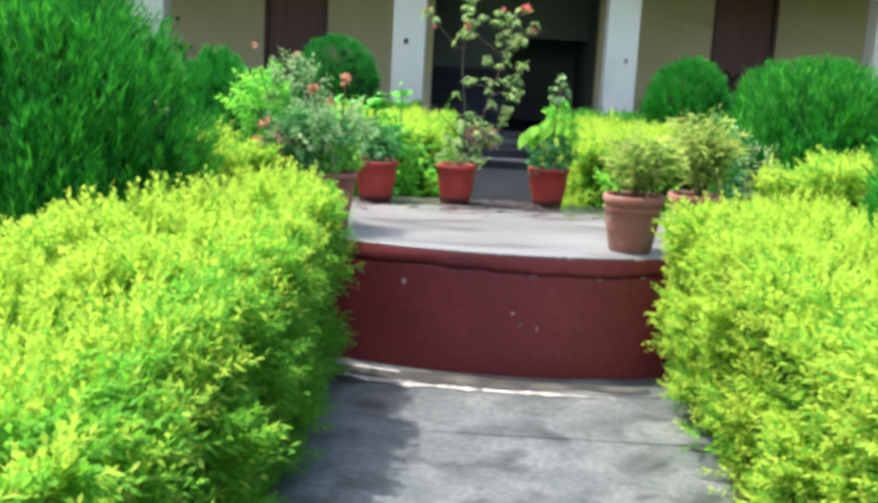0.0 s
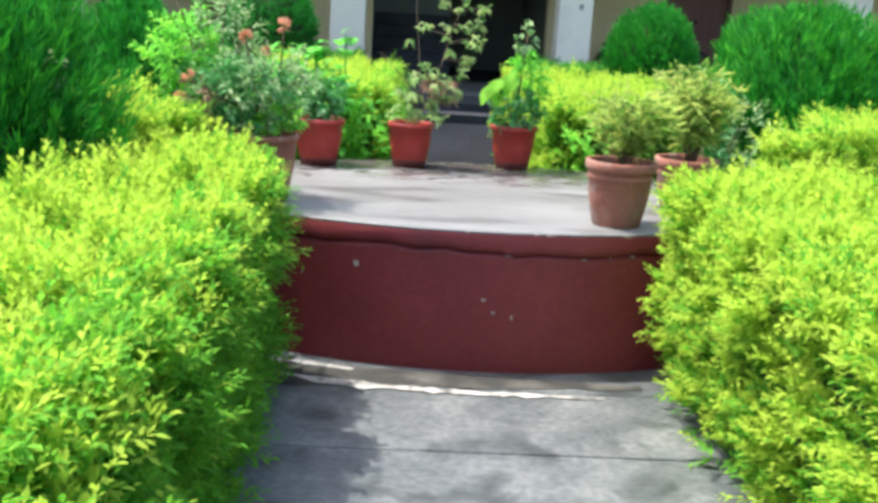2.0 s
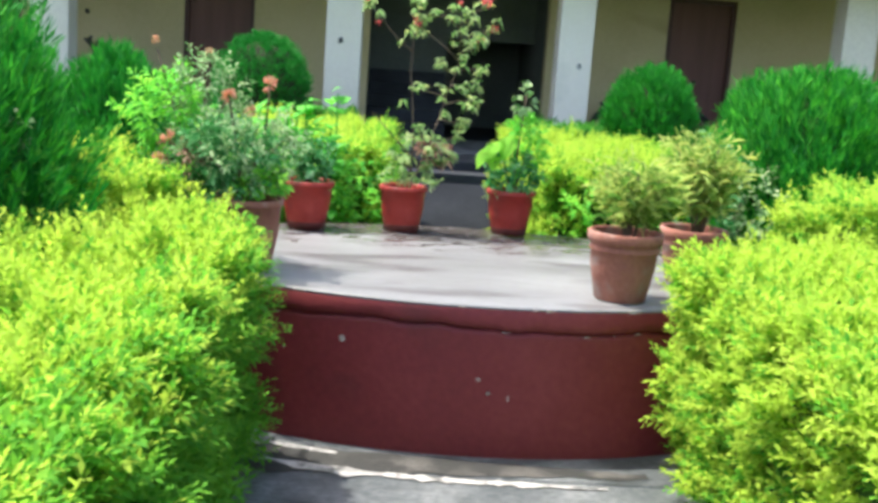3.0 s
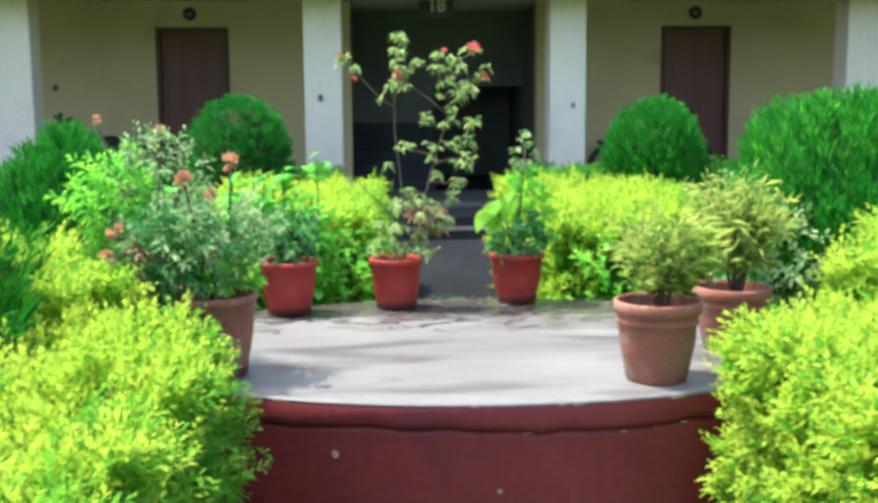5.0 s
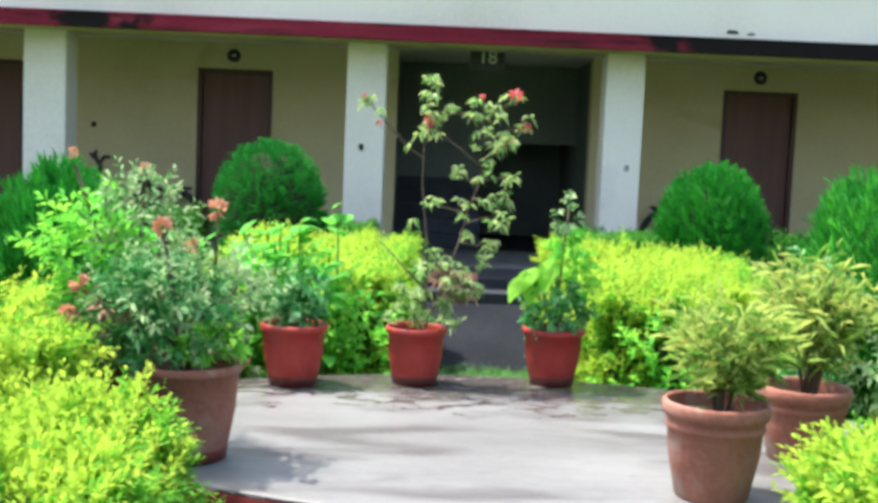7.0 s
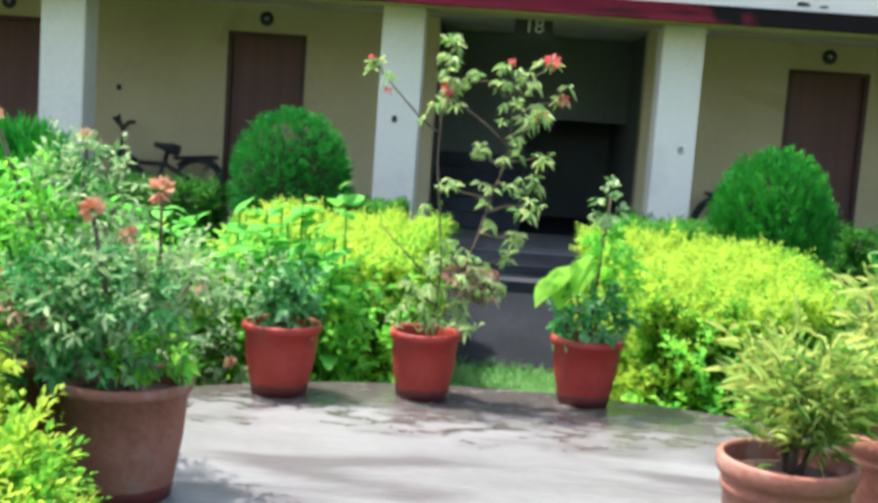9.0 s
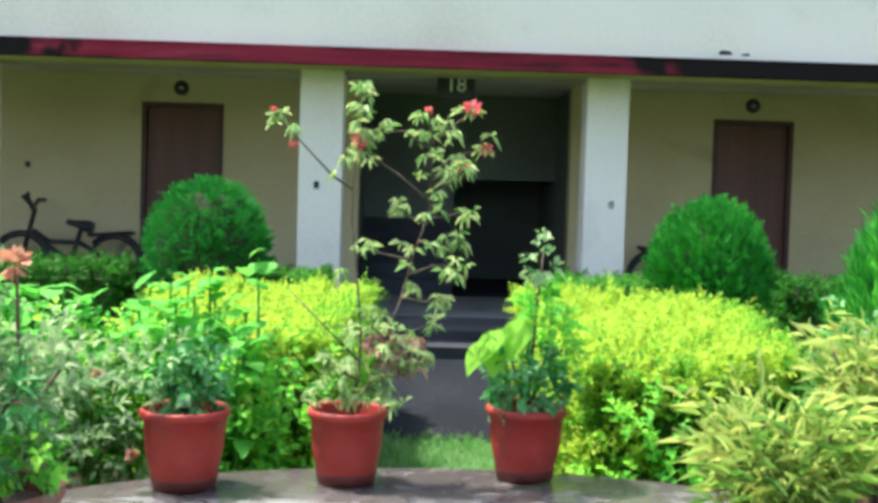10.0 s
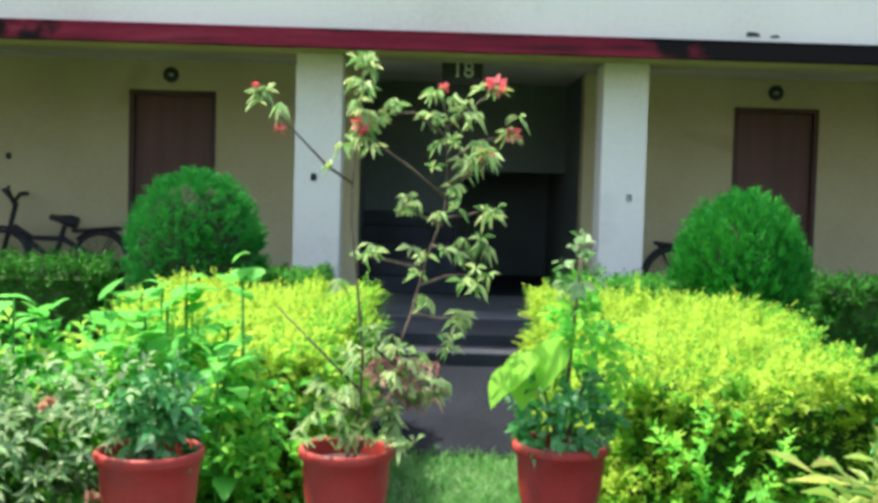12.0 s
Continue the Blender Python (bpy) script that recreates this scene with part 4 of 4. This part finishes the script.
# thorny grey-green plants with salmon flowers in the terracotta pots
thorn = plant("thorny_plant", (-0.745, 5.0, TOPZ + 0.282), "grey green thorny plant with salmon pink flowers")
rng = np.random.default_rng(36)
twigs(thorn, [[(0, 0, 0), (0.01, 0, 0.1), (0.08, 0.0, 0.3), (0.1, -0.08, 0.54)], [(0, 0, 0.05), (-0.14, -0.04, 0.2), (-0.32, -0.1, 0.27)], [(0, 0, 0.06), (-0.04, -0.08, 0.3), (-0.07, -0.09, 0.47)], [(0.01, 0, 0.08), (0.15, 0.06, 0.3)], [(0, 0, 0.04), (-0.22, 0.03, 0.16)], [(0, 0, 0.02), (-0.02, -0.15, 0.2)]], 0.011, 0.005)
crown(thorn, rng, (-0.08, -0.03, 0.22), (0.24, 0.2, 0.15), 200, L_DEEP, (0.05, 0.02), 0.06, 7, "inner_leaves", shell=0.1)
crown(thorn, rng, (-0.06, -0.04, 0.26), (0.25, 0.2, 0.16), 85, L_PALE, (0.05, 0.018), 0.07, 7, shell=0.3)
crown(thorn, rng, (0.1, 0.05, 0.26), (0.13, 0.13, 0.14), 60, L_PALE, (0.045, 0.018), 0.06, 6, "tip_leaves", shell=0.2)
crown(thorn, rng, (0.1, -0.06, 0.12), (0.1, 0.09, 0.06), 40, L_FRESH, (0.04, 0.024), 0.05, 6, "green_leaves", shell=0.1)
crown(thorn, rng, (-0.2, -0.06, 0.07), (0.12, 0.08, 0.04), 40, L_DEEP, (0.05, 0.02), 0.05, 6, "low_leaves")
crown(thorn, rng, (-0.26, -0.1, 0.22), (0.08, 0.06, 0.07), 22, L_RUST, (0.045, 0.018), 0.05, 6, "rusty_leaves")
for i, (p, r) in enumerate((((0.1, -0.09, 0.55), 0.038), ((-0.07, -0.1, 0.49), 0.036), ((-0.33, -0.1, 0.29), 0.038), ((-0.37, -0.1, 0.2), 0.03), ((0.02, -0.08, 0.43), 0.028))):
    blossom(thorn, p, r, F_PINK, 60 + i, 18)
thorn = plant("thorny_plant", (-1.02, 5.28, TOPZ + 0.25), "tall leafy green plant with small salmon flowers")
rng = np.random.default_rng(37)
twigs(thorn, [[(0, 0, 0), (0.02, 0, 0.3), (0.06, -0.05, 0.66)], [(0, 0, 0.1), (-0.1, -0.05, 0.45), (-0.17, -0.1, 0.7)], [(0, 0, 0.1), (-0.2, -0.1, 0.3)], [(0.01, 0, 0.15), (0.14, -0.03, 0.5)]], 0.011, 0.005)
crown(thorn, rng, (-0.12, -0.06, 0.4), (0.16, 0.15, 0.22), 120, L_FRESH, (0.06, 0.022), 0.08, 7, shell=0.2)
crown(thorn, rng, (0.04, -0.03, 0.48), (0.17, 0.15, 0.2), 110, L_PALE, (0.05, 0.02), 0.07, 6, "pale_leaves", shell=0.2)
crown(thorn, rng, (-0.02, 0.0, 0.22), (0.2, 0.17, 0.15), 110, L_DEEP, (0.055, 0.022), 0.07, 6, "inner_leaves", shell=0.1)
for i, p in enumerate(((-0.18, -0.1, 0.74), (0.06, -0.06, 0.7))):
    blossom(thorn, p, 0.022, F_PINK, 70 + i, 18)

thorn = plant("thorny_plant", (-1.12, 6.85, 0), "pale leafy plant with salmon flowers behind the platform")
rng = np.random.default_rng(43)
twigs(thorn, [[(0, 0, -0.03), (0.02, 0, 0.4), (0.08, -0.03, 0.9)], [(0, 0, 0.2), (-0.2, -0.05, 0.8)]], 0.011, 0.005)
crown(thorn, rng, (-0.02, -0.08, 0.72), (0.36, 0.16, 0.34), 260, L_PALE, (0.06, 0.022), 0.08, 7, shell=0.2)
for i in range(9):
    blossom(thorn, (rng.uniform(-0.32, 0.28), -0.2 + rng.uniform(-0.05, 0.03), rng.uniform(0.5, 1.02)), 0.034, F_PINK, 90 + i, 14)

# broad-leaved plants behind the platform
rnd = random.Random(5)
for i in range(40):
    x = -1.8 + 1.32 * (i % 15) / 14 + rnd.uniform(-0.05, 0.05)
    y = (6.96, 7.2, 7.45)[i // 15] + rnd.uniform(-0.08, 0.1)
    broad_plant((x, y, 0), rnd.uniform(0.95, 1.3) + (0.12 if i % 15 > 12 else 0.05), 30, 0.125, "tall plant with broad bright green leaves", 80 + i, L_BROAD)
patch = plant("leafy_undergrowth", (1.3, 6.93, 0), "bright green leafy weeds in front of the hedge bed", "undergrowth")
rng = np.random.default_rng(42)
crown(patch, rng, (0, 0, 0.42), (0.4, 0.12, 0.5), 190, L_FRESH, (0.062, 0.034), 0.09, 6, shell=0.1)
patch["kind"] = "stuff"
weeds = plant("leafy_undergrowth", (-0.75, 6.95, 0), "light green leafy undergrowth behind the platform", "undergrowth")
rng = np.random.default_rng(38)
crown(weeds, rng, (0, -0.02, 0.5), (0.8, 0.16, 0.52), 520, L_FRESH, (0.065, 0.034), 0.09, 6, shell=0.1)
crown(weeds, rng, (-0.15, 0.22, 0.88), (0.78, 0.34, 0.24), 330, L_BROAD, (0.075, 0.04), 0.1, 6, "upper_leaves", shell=0.2)
weeds["kind"] = "stuff"

side = plant("leafy_plant", (1.8, 6.4, 0), "grey green leafy shrub beside a cypress bush")
rng = np.random.default_rng(41)
twigs(side, [[(0, 0, -0.03), (0.02, 0, 0.5), (0.0, 0, 1.1)], [(0.01, 0, 0.4), (0.2, -0.05, 1.0)]], 0.012, 0.005)
crown(side, rng, (0.02, 0, 0.95), (0.16, 0.16, 0.4), 80, L_DEEP, (0.065, 0.03), 0.08, 6, shell=0.2)
crown(side, rng, (0.3, -0.1, 0.85), (0.14, 0.14, 0.3), 70, L_PALE, (0.065, 0.03), 0.08, 6, "side_leaves", shell=0.2)

low = plant("leafy_plant", (-1.42, 4.12, 0), "thin green leafy shrub at the foot of a cypress")
rng = np.random.default_rng(44)
twigs(low, [[(0, 0, -0.03), (0.01, 0, 0.6), (-0.02, 0, 1.1), (-0.04, 0.02, 1.3)], [(0.005, 0, 0.5), (0.1, -0.04, 1.05)], [(0.005, 0, 0.45), (-0.1, -0.05, 1.0)]], 0.01, 0.004)
crown(low, rng, (0.0, -0.02, 1.05), (0.13, 0.1, 0.14), 60, L_GREEN, (0.05, 0.022), 0.07, 6, shell=0.2)
crown(low, rng, (-0.04, 0, 1.27), (0.03, 0.03, 0.06), 10, L_PALE, (0.045, 0.02), 0.05, 5, "tip_leaves", shell=0.2)

# grass between the beds and on the lawn
rng = np.random.default_rng(39)
n = 26000
x = np.concatenate([rng.uniform(-0.12, 0.92, 9000), rng.uniform(-4, 4, n - 9000)])
y = np.concatenate([rng.uniform(6.7, 10.3, 9000), rng.uniform(6.7, 10.8, n - 9000)])
P = np.stack([x, y, np.full(n, -0.03)], 1)
D = unit(rng.normal(0, 0.45, (n, 3)) + [0, 0, 1])
v, t = leaves_arrays(P, D, rng.normal(0, 1, (n, 3)), rng.uniform(0.05, 0.15, n), np.full(n, 0.008), 0.1, 0.2)
lawn = array_mesh("grass", v, t, [L_GRASS], None)
tagged(lawn, "short tufted green grass of the lawn", "grass", kind="stuff")

# path slabs, parted by open joints
part("bed", boxes((PX0, -8, -0.1, PX1, 4.5, -0.012)), M_SOIL, path)
for y0, y1 in ((-8, -4.2), (-4.19, -1.9), (-1.89, 0.3), (0.31, 1.95), (1.96, 3.59), (3.602, 4.26)):
    part("slab", boxes((PX0, y0, -0.08, PX1, y1, 0.0), bevel=0.006), M_CONC, path)
part("slab", boxes((PX0, 4.268, -0.08, PX1, 4.75, 0.0), bevel=0.006), M_CONC, path)
bm = bmesh.new()
lo, hi = [], []
for i in range(41):
    x = -0.9 + 1.95 * i / 40
    f = i / 40
    lo.append(bm.verts.new((x, 4.2 + 0.13 * f + 0.035 * noise.noise(Vector((x * 5, 0, 3))) + 0.015 * noise.noise(Vector((x * 19, 0, 7))), 0.004)))
    hi.append(bm.verts.new((x, 4.55 - 0.17 * f + 0.05 * noise.noise(Vector((x * 4, 5, 3))) + 0.02 * noise.noise(Vector((x * 17, 5, 3))), 0.004)))
for a, b, c, d in zip(lo, lo[1:], hi[1:], hi):
    bm.faces.new((a, b, c, d))
# Dark colour holds both damp and the platform's shade along its foot.
part("cement_patch", bm, M_WASH, path, "cement fillet at the platform foot, dark with damp and painted shade")


def ragged_strip(points, width, seed, z=0.007):
    """A thin crust that follows the points with a torn outline."""
    bm = bmesh.new()
    a, b = [], []
    for i in range(61):
        f = i / 60 * (len(points) - 1)
        k = min(int(f), len(points) - 2)
        x, y = (points[k][j] + (points[k + 1][j] - points[k][j]) * (f - k) for j in (0, 1))
        w = width * (1 - 0.6 * i / 60) * (0.65 + 1.1 * noise.noise(Vector((x * 7, seed, 1))) + 0.7 * noise.noise(Vector((x * 23, seed, 5))))
        c = y + 0.03 * noise.noise(Vector((x * 5, seed, 9)))
        a.append(bm.verts.new((x, c - max(0.004, w), z)))
        b.append(bm.verts.new((x, c + max(0.004, w * 0.6), z)))
    for p, q, r, t in zip(a, a[1:], b[1:], b):
        bm.faces.new((p, q, r, t))
    return bm


part("lime_crust", ragged_strip([(-0.72, 4.42), (-0.3, 4.27), (0.2, 4.22), (0.55, 4.21), (0.85, 4.2)], 0.065, 2.0), M_LIME, path, "pale torn lime crust")
part("lime_crust", ragged_strip([(-0.75, 4.62), (-0.5, 4.52), (-0.25, 4.45)], 0.07, 6.0, 0.009), M_LIME, path, "pale torn lime crust")

# marks on the upper wall and a small iron hook
for x, z, w, h, k in ((2.86, 3.04, 0.16, 0.05, 3), (3.05, 3.03, 0.1, 0.03, 4)):
    rnd = random.Random(k)
    bm = bmesh.new()
    bm.faces.new([bm.verts.new((x + 0.5 * w * math.cos(q) * j, FY - EAVE + 0.097, z + 0.5 * h * math.sin(q) * j)) for q, j in [(2 * math.pi * n / 11, rnd.uniform(0.6, 1.1)) for n in range(11)][::-1]])
    part("soot_mark", bm, M_BLACK, upper, "dark weathering mark")
hook = new("wall_hook")
tagged(hook, "small rusty iron hook in the white wall", "hook")
part("shank", tube(bmesh.new(), [(3.68, FY - EAVE + 0.11, 3.68), (3.68, FY - EAVE + 0.03, 3.68), (3.68, FY - EAVE + 0.02, 3.72)], 0.016, 8), M_BLACK, hook)

# flaked paint on the platform's rim and side
rnd = random.Random(9)
for i in range(26):
    a = radians(rnd.uniform(215, 325))
    z, w, h = (0.652, rnd.uniform(0.02, 0.09), rnd.uniform(0.008, 0.02)) if i < 12 else (0.552 + rnd.uniform(-0.012, 0.008), rnd.uniform(0.01, 0.05), rnd.uniform(0.004, 0.01)) if i < 20 else (rnd.uniform(0.25, 0.52), rnd.uniform(0.01, 0.03), rnd.uniform(0.01, 0.04))
    g = 0.009 if z > 0.6 else 0.004 + 0.012 * (0.55 - z) / 0.35 + 0.004
    bm = bmesh.new()
    ring = []
    for k in range(9):
        q = 2 * math.pi * k / 9
        j = rnd.uniform(0.6, 1.1)
        aa = a + math.cos(q) * w * 0.5 * j / OA
        ring.append(bm.verts.new((OX + (OA + g) * math.cos(aa), OY + (OB + g) * math.sin(aa), z + math.sin(q) * h * 0.5 * j)))
    top = bm.faces.new(ring)
    bmesh.ops.solidify(bm, geom=[top], thickness=0.003)
    part("flake", bm, M_FLAKE, platform, "pale patch of flaked plaster")
